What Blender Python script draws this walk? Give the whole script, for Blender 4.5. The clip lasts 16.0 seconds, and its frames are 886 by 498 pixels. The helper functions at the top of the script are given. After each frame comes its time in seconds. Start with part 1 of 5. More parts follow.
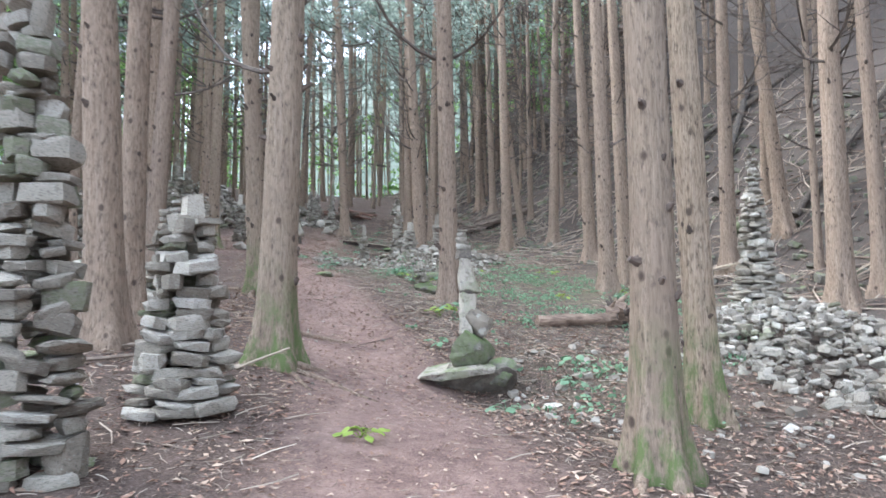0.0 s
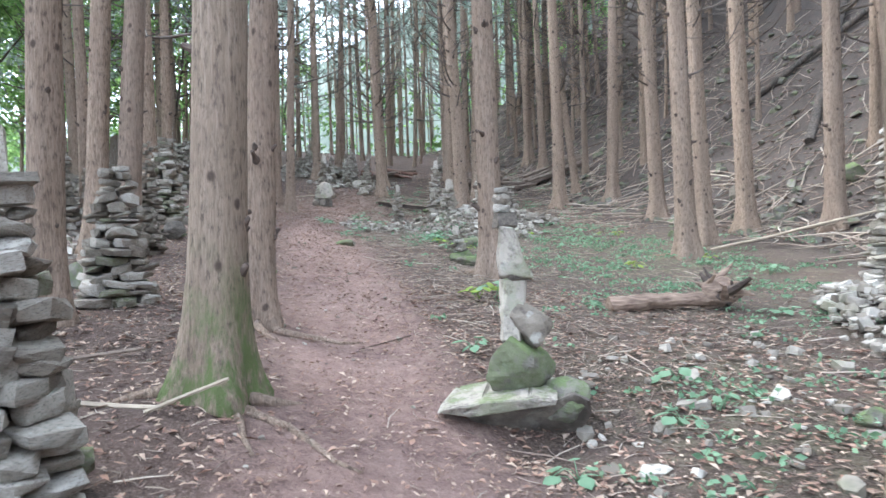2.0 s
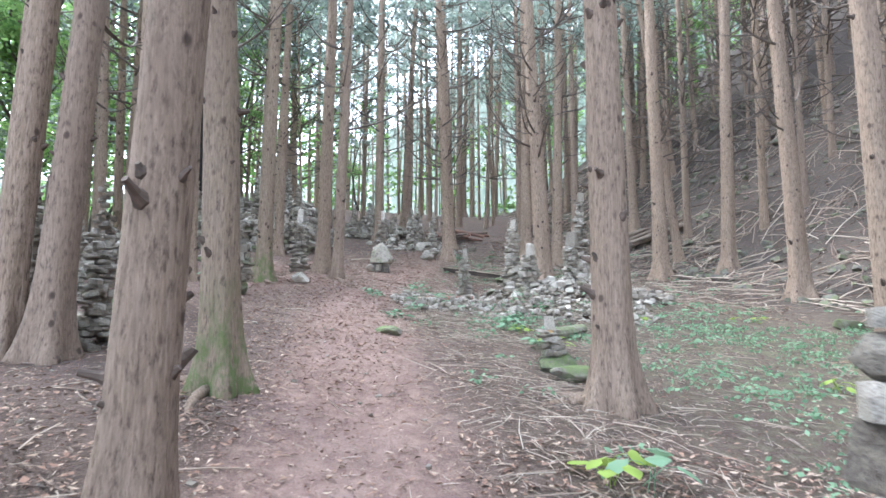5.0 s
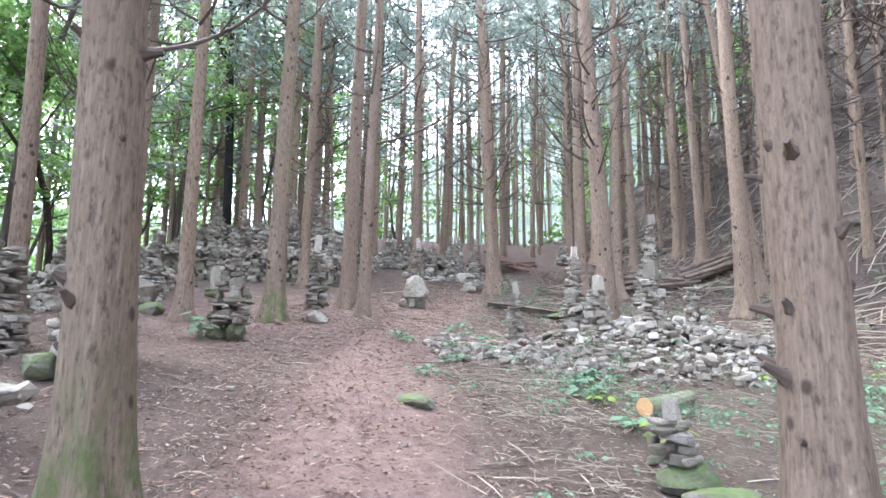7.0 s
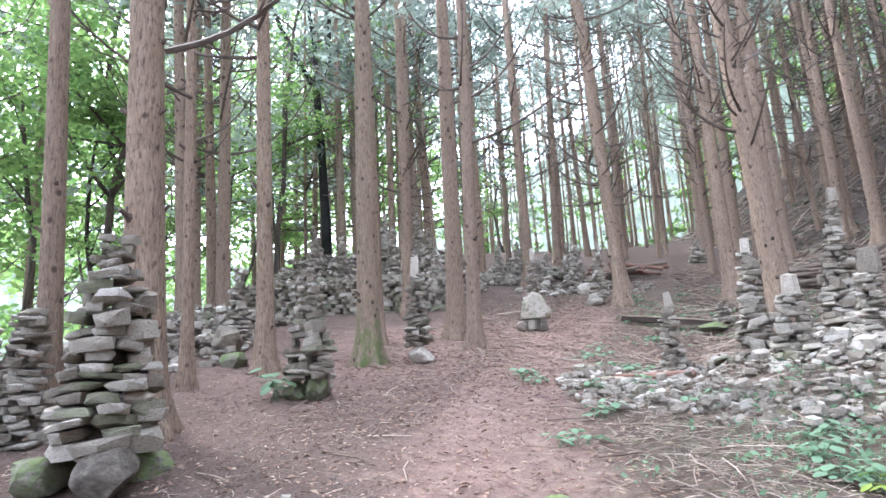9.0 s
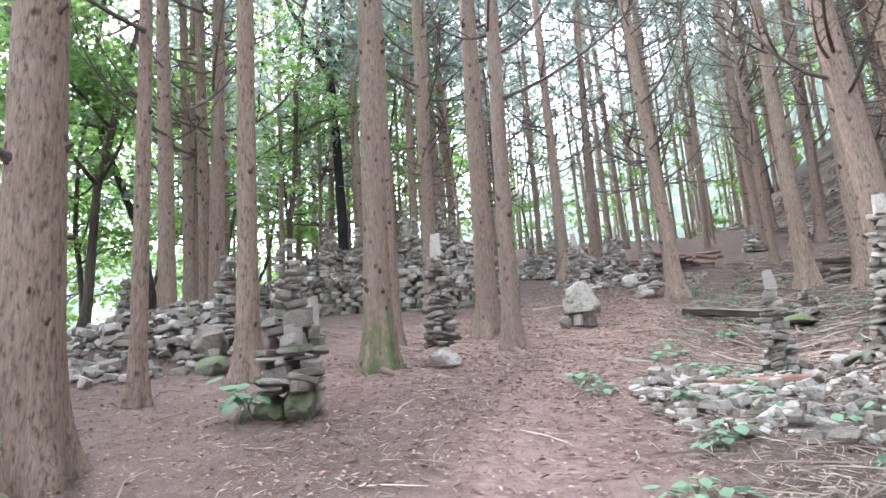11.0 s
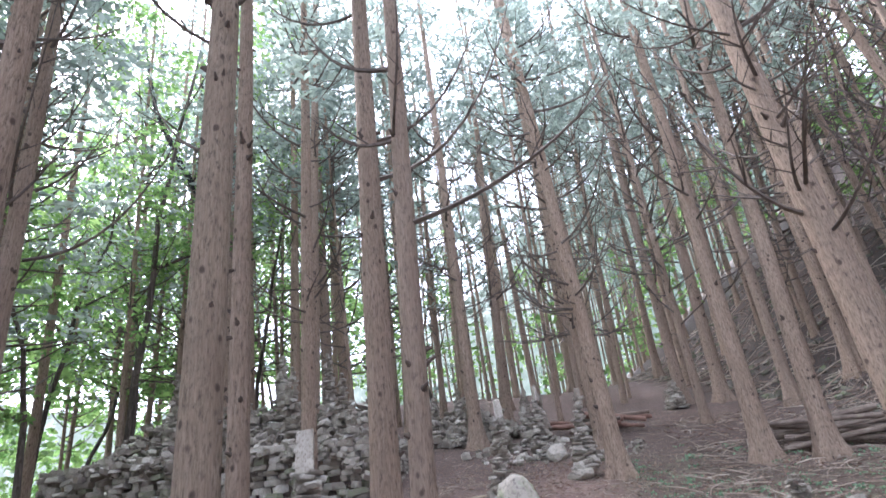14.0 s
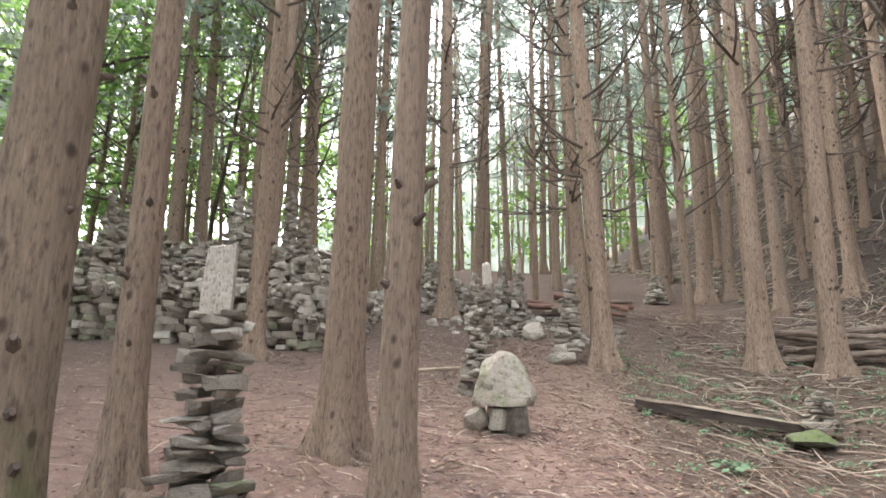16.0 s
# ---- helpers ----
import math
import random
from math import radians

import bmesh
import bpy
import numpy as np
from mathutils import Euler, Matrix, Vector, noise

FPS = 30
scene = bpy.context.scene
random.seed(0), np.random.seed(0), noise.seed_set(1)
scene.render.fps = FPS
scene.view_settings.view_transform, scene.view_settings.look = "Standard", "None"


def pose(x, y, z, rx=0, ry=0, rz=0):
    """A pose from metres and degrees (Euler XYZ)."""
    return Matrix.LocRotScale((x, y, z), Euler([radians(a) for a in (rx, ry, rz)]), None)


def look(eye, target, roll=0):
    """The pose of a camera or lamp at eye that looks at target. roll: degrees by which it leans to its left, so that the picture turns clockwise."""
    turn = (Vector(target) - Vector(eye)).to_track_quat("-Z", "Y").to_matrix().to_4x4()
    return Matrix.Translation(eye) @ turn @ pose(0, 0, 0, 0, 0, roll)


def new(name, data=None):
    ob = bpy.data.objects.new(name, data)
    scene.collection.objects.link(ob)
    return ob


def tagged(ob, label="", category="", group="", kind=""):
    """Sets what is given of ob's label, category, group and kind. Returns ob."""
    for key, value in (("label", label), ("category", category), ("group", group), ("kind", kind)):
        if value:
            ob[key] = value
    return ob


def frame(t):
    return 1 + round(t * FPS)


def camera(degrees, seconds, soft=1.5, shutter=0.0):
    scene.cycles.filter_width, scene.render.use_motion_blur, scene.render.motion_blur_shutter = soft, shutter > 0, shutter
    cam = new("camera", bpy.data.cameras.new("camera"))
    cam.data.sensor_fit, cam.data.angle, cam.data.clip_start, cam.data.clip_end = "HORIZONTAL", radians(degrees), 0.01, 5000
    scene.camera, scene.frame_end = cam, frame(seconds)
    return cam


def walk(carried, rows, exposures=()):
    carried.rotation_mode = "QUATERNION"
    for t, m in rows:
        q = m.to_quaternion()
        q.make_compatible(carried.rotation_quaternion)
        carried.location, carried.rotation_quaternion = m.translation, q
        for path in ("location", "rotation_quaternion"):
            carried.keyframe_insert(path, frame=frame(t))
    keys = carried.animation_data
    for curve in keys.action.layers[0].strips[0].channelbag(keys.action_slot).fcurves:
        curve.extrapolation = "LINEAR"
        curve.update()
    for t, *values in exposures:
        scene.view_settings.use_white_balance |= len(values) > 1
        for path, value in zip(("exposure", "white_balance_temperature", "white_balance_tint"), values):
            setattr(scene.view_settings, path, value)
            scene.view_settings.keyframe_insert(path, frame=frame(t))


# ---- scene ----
cam = camera(71.5, 16.0, 1.5, 0.25)
PATH = [
    (0, (0.007, 0.239, 1.62), (0.018, 2.232, 1.789), -0.4),
    (0.5, (0.037, 0.792, 1.698), (0.1, 2.791, 1.722), -2.7),
    (1, (0.097, 1.39, 1.773), (0.054, 3.389, 1.767), -2.1),
    (1.5, (0.102, 1.919, 1.814), (0.055, 3.918, 1.843), 0.0),
    (2, (0.145, 2.398, 1.841), (-0.006, 4.392, 1.879), -1.5),
    (2.5, (0.173, 2.946, 1.913), (-0.12, 4.924, 1.932), -4.1),
    (3, (0.079, 3.504, 1.996), (-0.238, 5.478, 2.06), 0.9),
    (3.5, (0.071, 4.03, 2.028), (-0.273, 5.994, 2.181), 0.8),
    (4, (0.001, 4.529, 2.051), (-0.37, 6.486, 2.234), 0.8),
    (4.2, (-0.066, 4.7, 2.099), (-0.412, 6.661, 2.287), 0.8),
    (6.3, (-0.517, 7.188, 2.464), (-0.969, 9.107, 2.805), 0.3),
    (6.5, (-0.58, 7.381, 2.48), (-1.042, 9.297, 2.823), 0.9),
    (7, (-0.763, 7.81, 2.633), (-1.261, 9.718, 2.968), 0.7),
    (7.5, (-0.912, 8.327, 2.682), (-1.376, 10.233, 3.073), -1.5),
    (8, (-1.147, 8.838, 2.77), (-1.817, 10.683, 3.153), -0.1),
    (8.5, (-1.345, 9.296, 2.884), (-2.051, 11.139, 3.214), -1.9),
    (9, (-1.478, 9.737, 3.009), (-2.3, 11.519, 3.397), -3.2),
    (9.2, (-1.612, 9.897, 2.997), (-2.445, 11.675, 3.377), -2.7),
    (11.3, (-2.418, 11.727, 3.076), (-3.321, 13.466, 3.477), -3.7),
    (11.5, (-2.472, 11.878, 3.157), (-3.393, 13.613, 3.534), -3.0),
    (12, (-2.658, 12.282, 3.215), (-3.721, 13.928, 3.617), -1.8),
    (12.5, (-2.909, 12.697, 3.363), (-3.867, 14.411, 3.742), -2.2),
    (13, (-3.076, 13.155, 3.616), (-3.889, 14.893, 4.178), -1.3),
    (13.5, (-3.3, 13.566, 3.866), (-3.809, 15.363, 4.581), -5.2),
    (14, (-3.428, 13.89, 4.016), (-3.922, 15.649, 4.829), -6.8),
    (14.5, (-3.558, 14.236, 4.162), (-3.954, 15.957, 5.1), -6.2),
    (15, (-3.71, 14.606, 4.273), (-3.948, 16.37, 5.185), -5.0),
    (15.3, (-3.755, 14.808, 4.138), (-4.064, 16.631, 4.901), -3.5),
    (15.5, (-3.848, 15.112, 4.186), (-4.303, 16.956, 4.812), -0.7),
    (16, (-4.235, 15.68, 4.19), (-4.700, 17.579, 4.609), 0.8),
]
walk(cam, [(t, look(eye, target, roll)) for t, eye, target, roll in PATH], [(0, 2.53, 5600, 8), (4, 2.86, 5560, 8), (6.5, 3.08, 5600, 12), (9, 3.18, 5700, 14.5), (12.5, 3.18, 5800, 14), (13, 3.12, 5780, 15), (14.5, 2.48, 5680, 18), (15.1, 2.22, 5980, 15), (15.6, 2.5, 6500, 13), (16, 2.96, 6650, 12)])

# ---------------------------------------------------------------- world and light
SUN_ELEV, SUN_ROT = radians(52), radians(-72)
world = bpy.data.worlds.new("sky")
scene.world = world
world.use_nodes = True
wn = world.node_tree.nodes
sky = wn.new("ShaderNodeTexSky")
sky.sky_type, sky.sun_disc = "NISHITA", False
sky.sun_elevation, sky.sun_rotation = SUN_ELEV, SUN_ROT
sky.air_density, sky.dust_density, sky.ozone_density = 1.0, 4.0, 1.0
wn["Background"].inputs["Strength"].default_value = 0.15
veil = wn.new("ShaderNodeMix")      # thin high cloud over the blue
veil.data_type = "RGBA"
veil.inputs[0].default_value = 0.6
veil.inputs[7].default_value = (7.5, 7.8, 8.2, 1)
world.node_tree.links.new(sky.outputs["Color"], veil.inputs[6])
world.node_tree.links.new(veil.outputs[2], wn["Background"].inputs["Color"])

sun_data = bpy.data.lights.new("sun", "SUN")
sun_data.energy, sun_data.angle, sun_data.color = 1.3, radians(14), (1.0, 0.96, 0.88)
sun = new("sun", sun_data)
sun_dir = Vector((math.sin(SUN_ROT) * math.cos(SUN_ELEV), math.cos(SUN_ROT) * math.cos(SUN_ELEV), math.sin(SUN_ELEV)))
sun.matrix_world = look(sun_dir * 60, (0, 0, 0))

# ---------------------------------------------------------------- materials


class Mat:
    """A small wrapper round a node tree."""

    def __init__(self, name, rough=0.9, metal=0.0, spec=0.25):
        self.m = bpy.data.materials.new(name)
        self.m.use_nodes = True
        self.n, self.l = self.m.node_tree.nodes, self.m.node_tree.links
        self.b = self.n["Principled BSDF"]
        self.b.inputs["Roughness"].default_value = rough
        self.b.inputs["Metallic"].default_value = metal
        self.b.inputs["Specular IOR Level"].default_value = spec

    def node(self, kind, **values):
        n = self.n.new(kind)
        for k, v in values.items():
            n.inputs[k].default_value = v
        return n

    def coords(self, scale=(1, 1, 1), which="Object", shift=True):
        tc, mp = self.n.new("ShaderNodeTexCoord"), self.n.new("ShaderNodeMapping")
        mp.inputs["Scale"].default_value = scale
        self.l.new(tc.outputs[which], mp.inputs["Vector"])
        if shift:
            oi = self.n.new("ShaderNodeObjectInfo")
            mul = self.n.new("ShaderNodeMath")
            mul.operation = "MULTIPLY"
            mul.inputs[1].default_value = 37.0
            self.l.new(oi.outputs["Random"], mul.inputs[0])
            self.l.new(mul.outputs[0], mp.inputs["Location"])
        return mp.outputs["Vector"]

    def noise(self, vec, scale, detail=4, rough=0.6):
        n = self.node("ShaderNodeTexNoise", Scale=scale, Detail=detail, Roughness=rough)
        self.l.new(vec, n.inputs["Vector"])
        return n.outputs["Fac"]

    def ramp(self, fac, *stops):
        r = self.n.new("ShaderNodeValToRGB")
        e = r.color_ramp.elements
        while len(e) < len(stops):
            e.new(0.5)
        for el, (p, c) in zip(e, stops):
            el.position, el.color = p, (*c, 1) if len(c) == 3 else c
        self.l.new(fac, r.inputs["Fac"])
        return r.outputs["Color"]

    def mix(self, fac, a, b, blend="MIX"):
        m = self.n.new("ShaderNodeMix")
        m.data_type, m.blend_type = "RGBA", blend
        for s, v in ((0, fac), (6, a), (7, b)):
            if isinstance(v, (int, float)):
                m.inputs[s].default_value = v
            elif isinstance(v, tuple):
                m.inputs[s].default_value = (*v, 1)
            else:
                self.l.new(v, m.inputs[s])
        return m.outputs[2]

    def math(self, op, a, b=0.0):
        m = self.n.new("ShaderNodeMath")
        m.operation, m.use_clamp = op, True
        for s, v in ((0, a), (1, b)):
            if isinstance(v, (int, float)):
                m.inputs[s].default_value = v
            else:
                self.l.new(v, m.inputs[s])
        return m.outputs[0]

    def random(self):
        return self.n.new("ShaderNodeObjectInfo").outputs["Random"]

    def island(self):
        return self.n.new("ShaderNodeNewGeometry").outputs["Random Per Island"]

    def color(self, c):
        self.l.new(c, self.b.inputs["Base Color"])

    def bump(self, h, strength=0.5, distance=0.02):
        b = self.node("ShaderNodeBump", Strength=strength, Distance=distance)
        self.l.new(h, b.inputs["Height"])
        self.l.new(b.outputs["Normal"], self.b.inputs["Normal"])


def bark_material(name, light, dark, moss=0.0):
    """Fibrous bark: long upright fibres, grey weathered streaks, rusty patches, moss on the lowest part where asked."""
    m = Mat(name, 0.92)
    v = m.coords((1, 1, 0.09))
    w = m.coords((1, 1, 0.35))
    fibre, streak, patch = m.noise(v, 75, 7, 0.75), m.noise(v, 22, 5, 0.65), m.noise(w, 3.2, 4, 0.6)
    flake = m.noise(m.coords((1, 1, 0.3)), 38, 6, 0.7)
    c = m.ramp(fibre, (0.28, dark), (0.5, tuple((a + b) / 2 for a, b in zip(dark, light))), (0.72, light))
    c = m.mix(m.ramp(streak, (0.46, (0, 0, 0)), (0.75, (0.4, 0.4, 0.4))), c, (0.43, 0.345, 0.275))
    c = m.mix(m.ramp(flake, (0.34, (0.9, 0.9, 0.9)), (0.5, (0, 0, 0))), c, tuple(0.55 * q for q in dark))
    c = m.mix(m.ramp(patch, (0.52, (0, 0, 0)), (0.75, (0.55, 0.55, 0.55))), c, (0.21, 0.15, 0.11))
    c = m.mix(m.math("MULTIPLY", m.random(), 0.35), c, (0.16, 0.125, 0.105))
    knot = m.node("ShaderNodeTexVoronoi", Scale=5.2)
    m.l.new(m.coords((1, 1, 0.72)), knot.inputs["Vector"])
    c = m.mix(m.ramp(knot.outputs["Distance"], (0.09, (0.85, 0.85, 0.85)), (0.17, (0, 0, 0))), c, (0.055, 0.038, 0.03))
    if moss:
        tc = m.n.new("ShaderNodeTexCoord")
        sep = m.n.new("ShaderNodeSeparateXYZ")
        m.l.new(tc.outputs["Object"], sep.inputs[0])
        low = m.math("SUBTRACT", 1.0, m.math("DIVIDE", sep.outputs["Z"], moss))
        f = m.math("MULTIPLY", low, m.ramp(m.noise(m.coords((1, 1, 0.5)), 7, 5, 0.7), (0.42, (0, 0, 0)), (0.62, (1.6, 1.6, 1.6))))
        c = m.mix(f, c, (0.115, 0.145, 0.055))
    m.color(c)
    m.bump(m.math("ADD", flake, m.math("MULTIPLY", fibre, 0.7)), 1.0, 0.03)
    return m.m


def stone_material(name, tones, moss=0.0, lichen=0.25, green=(0.115, 0.145, 0.055)):
    m = Mat(name, 0.88)
    v = m.coords((1, 1, 1))
    grain, cloud, strata = m.noise(v, 15, 7, 0.7), m.noise(v, 4.5, 4, 0.6), m.noise(m.coords((1, 1, 6)), 7, 4, 0.6)
    c = m.ramp(m.random(), (0.0, tones[0]), (0.35, tones[1]), (0.7, tones[2]), (1.0, tones[3]))
    c = m.mix(m.ramp(cloud, (0.35, (0, 0, 0)), (0.7, (0.5, 0.5, 0.5))), c, (0.31, 0.272, 0.222))
    c = m.mix(m.ramp(grain, (0.34, (0.75, 0.75, 0.75)), (0.50, (0, 0, 0))), c, (0.07, 0.061, 0.05))
    c = m.mix(m.ramp(m.noise(v, 11, 3, 0.5), (0.6, (0, 0, 0)), (0.68, (lichen, lichen, lichen))), c, (0.55, 0.56, 0.50))
    if moss:
        n = m.n.new("ShaderNodeNewGeometry")
        sep = m.n.new("ShaderNodeSeparateXYZ")
        m.l.new(n.outputs["Normal"], sep.inputs[0])
        up = m.math("ADD", m.math("MULTIPLY", sep.outputs["Z"], 0.35), 0.35)
        f = m.math("MULTIPLY", up, m.ramp(m.noise(v, 5.5, 5, 0.7), (0.5 - 0.12 * moss, (0, 0, 0)), (0.62 - 0.1 * moss, (1.5, 1.5, 1.5))))
        c = m.mix(m.math('MULTIPLY', f, 0.8), c, green)
    m.color(c)
    m.bump(m.math("ADD", m.math("MULTIPLY", grain, 0.5), m.math("MULTIPLY", m.math("ADD", cloud, strata), 0.25)), 1.0, 0.035)
    return m.m


def leaf_material(name, a, b, through_light=0.5):
    """Leaves that let part of the light through."""
    m = Mat(name, 0.6, 0, 0.2)
    c = m.ramp(m.island(), (0.0, a), (0.55, tuple((p + q) / 2 for p, q in zip(a, b))), (1.0, b))
    m.color(c)
    t = m.n.new("ShaderNodeBsdfTranslucent")
    m.l.new(c, t.inputs["Color"])
    mx = m.n.new("ShaderNodeMixShader")
    mx.inputs[0].default_value = through_light
    out = m.n["Material Output"]
    m.l.new(m.b.outputs[0], mx.inputs[1])
    m.l.new(t.outputs[0], mx.inputs[2])
    m.l.new(mx.outputs[0], out.inputs["Surface"])
    return m.m


def wood_material(name, a, b, rough=0.85):
    m = Mat(name, rough)
    v = m.coords((0.12, 1, 1))
    n, p = m.noise(v, 30, 5, 0.6), m.noise(m.coords(), 3, 3)
    c = m.mix(m.ramp(p, (0.4, (0, 0, 0)), (0.7, (0.6, 0.6, 0.6))), m.ramp(n, (0.3, a), (0.7, b)), tuple(0.45 * q for q in a))
    m.color(c)
    m.bump(n, 0.5, 0.01)
    return m.m


def litter_material(name, *tones):
    m = Mat(name, 0.9)
    step = 1.0 / (len(tones) - 1)
    m.color(m.ramp(m.island(), *[(i * step, t) for i, t in enumerate(tones)]))
    return m.m


BARK = bark_material("bark", (0.41, 0.307, 0.225), (0.13, 0.09, 0.064))
BARK_MOSSY = bark_material("bark_mossy_foot", (0.41, 0.315, 0.225), (0.13, 0.094, 0.064), 1.0)
BARK_DARK = bark_material("bark_dark", (0.085, 0.075, 0.065), (0.025, 0.022, 0.02))
BARK_BLACK = wood_material("blackish_bark", (0.016, 0.015, 0.015), (0.035, 0.033, 0.032))
DEADWOOD = wood_material("dead_branch_wood", (0.08, 0.064, 0.054), (0.17, 0.138, 0.115))
STUBWOOD = wood_material("stub_wood", (0.05, 0.038, 0.031), (0.13, 0.096, 0.076))
STONE = stone_material("stone", ((0.135, 0.112, 0.087), (0.265, 0.234, 0.192), (0.37, 0.336, 0.285), (0.51, 0.473, 0.412)))
STONE_MOSSY = stone_material("stone_mossy", ((0.125, 0.112, 0.09), (0.20, 0.182, 0.15), (0.27, 0.248, 0.208), (0.37, 0.342, 0.292)), 0.9)
STONE_PALE = stone_material("stone_pale", ((0.42, 0.375, 0.315), (0.46, 0.415, 0.35), (0.50, 0.455, 0.39), (0.55, 0.505, 0.44)), 0, 0.2)
STONE_GREEN = stone_material("stone_thick_moss", ((0.07, 0.065, 0.055), (0.09, 0.084, 0.07), (0.10, 0.095, 0.08), (0.12, 0.112, 0.095)), 0.9, 0.12, (0.10, 0.145, 0.04))
# dark brown stones; also painted shade inside cairns and under the balanced slab
STONE_DARK_SHADE = stone_material("stone_dark_and_shade", ((0.045, 0.036, 0.03), (0.06, 0.05, 0.042), (0.075, 0.063, 0.053), (0.10, 0.085, 0.072)), 0, 0.05)
STONE_BEIGE = stone_material("stone_beige", ((0.27, 0.24, 0.20), (0.30, 0.268, 0.225), (0.33, 0.296, 0.25), (0.36, 0.325, 0.275)), 0.2, 0.2)
NEEDLES = leaf_material("conifer_foliage", (0.165, 0.208, 0.178), (0.355, 0.41, 0.345), 0.62)
BROAD = leaf_material("broad_foliage", (0.11, 0.21, 0.065), (0.30, 0.44, 0.15), 0.65)
HERB = leaf_material("herb_leaves", (0.12, 0.21, 0.125), (0.24, 0.36, 0.22), 0.4)
HERB_YELLOW = leaf_material("yellow_green_leaves", (0.19, 0.28, 0.05), (0.30, 0.38, 0.09), 0.4)
LITTER = litter_material("dead_leaves", (0.17, 0.10, 0.072), (0.30, 0.20, 0.145), (0.09, 0.056, 0.043), (0.40, 0.31, 0.235), (0.15, 0.09, 0.066), (0.24, 0.145, 0.105), (0.38, 0.30, 0.23))
TWIGS = litter_material("twigs", (0.16, 0.12, 0.095), (0.36, 0.30, 0.24), (0.23, 0.175, 0.14), (0.09, 0.065, 0.05), (0.44, 0.38, 0.31))
LOGWOOD = wood_material("weathered_log", (0.11, 0.082, 0.065), (0.25, 0.20, 0.16))
ROTWOOD = wood_material("rotten_wood", (0.11, 0.073, 0.055), (0.32, 0.235, 0.175))
PLANKWOOD = wood_material("dark_plank", (0.035, 0.026, 0.022), (0.10, 0.075, 0.06))
PALEWOOD = wood_material("pale_wood", (0.30, 0.245, 0.18), (0.46, 0.39, 0.30))
REDWOOD = wood_material("reddish_timber", (0.14, 0.075, 0.055), (0.27, 0.165, 0.125))
CUTWOOD = wood_material("cut_end_wood", (0.50, 0.30, 0.13), (0.62, 0.42, 0.22))


def soil_material():
    """Trodden reddish earth on the trail, needle litter and pale chips beside it, a green bloom where herbs grow."""
    m = Mat("forest_soil", 0.95)
    v = m.coords((1, 1, 1), "Object", False)
    trail, green = m.n.new("ShaderNodeAttribute"), m.n.new("ShaderNodeAttribute")
    trail.attribute_name, green.attribute_name = "trail", "green"
    fine, mid, big = m.noise(v, 55, 6, 0.75), m.noise(v, 7, 5, 0.65), m.noise(v, 0.9, 4, 0.6)
    soft_mid = m.math("ADD", m.math("MULTIPLY", mid, 0.35), m.math("MULTIPLY", m.math("ADD", m.math("MULTIPLY", fine, 0.6), m.math("MULTIPLY", big, 0.4)), 0.65))
    earth = m.ramp(soft_mid, (0.37, (0.105, 0.066, 0.054)), (0.5, (0.212, 0.14, 0.118)), (0.63, (0.29, 0.204, 0.172)))
    litter = m.ramp(fine, (0.34, (0.028, 0.02, 0.016)), (0.52, (0.085, 0.06, 0.048)), (0.70, (0.25, 0.20, 0.165)))
    litter = m.mix(m.ramp(big, (0.4, (0, 0, 0)), (0.65, (0.6, 0.6, 0.6))), litter, (0.115, 0.08, 0.066))
    f = m.math("ADD", trail.outputs["Fac"], m.math("MULTIPLY", m.math("SUBTRACT", mid, 0.5), 1.3))
    c = m.mix(f, litter, earth)
    c = m.mix(m.ramp(fine, (0.28, (0.6, 0.6, 0.6)), (0.42, (0, 0, 0))), c, (0.06, 0.042, 0.036))
    c = m.mix(m.math("MULTIPLY", green.outputs["Fac"], m.ramp(mid, (0.42, (0, 0, 0)), (0.65, (0.55, 0.55, 0.55)))), c, (0.15, 0.18, 0.085))
    bank = m.n.new("ShaderNodeAttribute")
    bank.attribute_name = "bank"
    c = m.mix(m.math("MULTIPLY", bank.outputs["Fac"], m.ramp(mid, (0.35, (1, 1, 1)), (0.62, (0.5, 0.5, 0.5)))), c, (0.065, 0.055, 0.048))
    m.color(c)
    m.bump(m.math("ADD", fine, m.math("MULTIPLY", mid, 0.25)), 0.9, 0.03)
    return m.m


SOIL = soil_material()

# ---------------------------------------------------------------- shape of the ground


def soft(v, k):
    """A ramp that starts gently at zero."""
    return k * np.logaddexp(0, np.asarray(v, float) / k)


def trail_x(y):
    return 0.12 - soft(y - 4.5, 1.5) * 0.34 + soft(y - 17.5, 1.5) * 0.34 - soft(y - 21, 2) * 0.1


def bell(x, y, cx, cy, sx, sy):
    return np.exp(-(((x - cx) / sx) ** 2) - ((y - cy) / sy) ** 2)


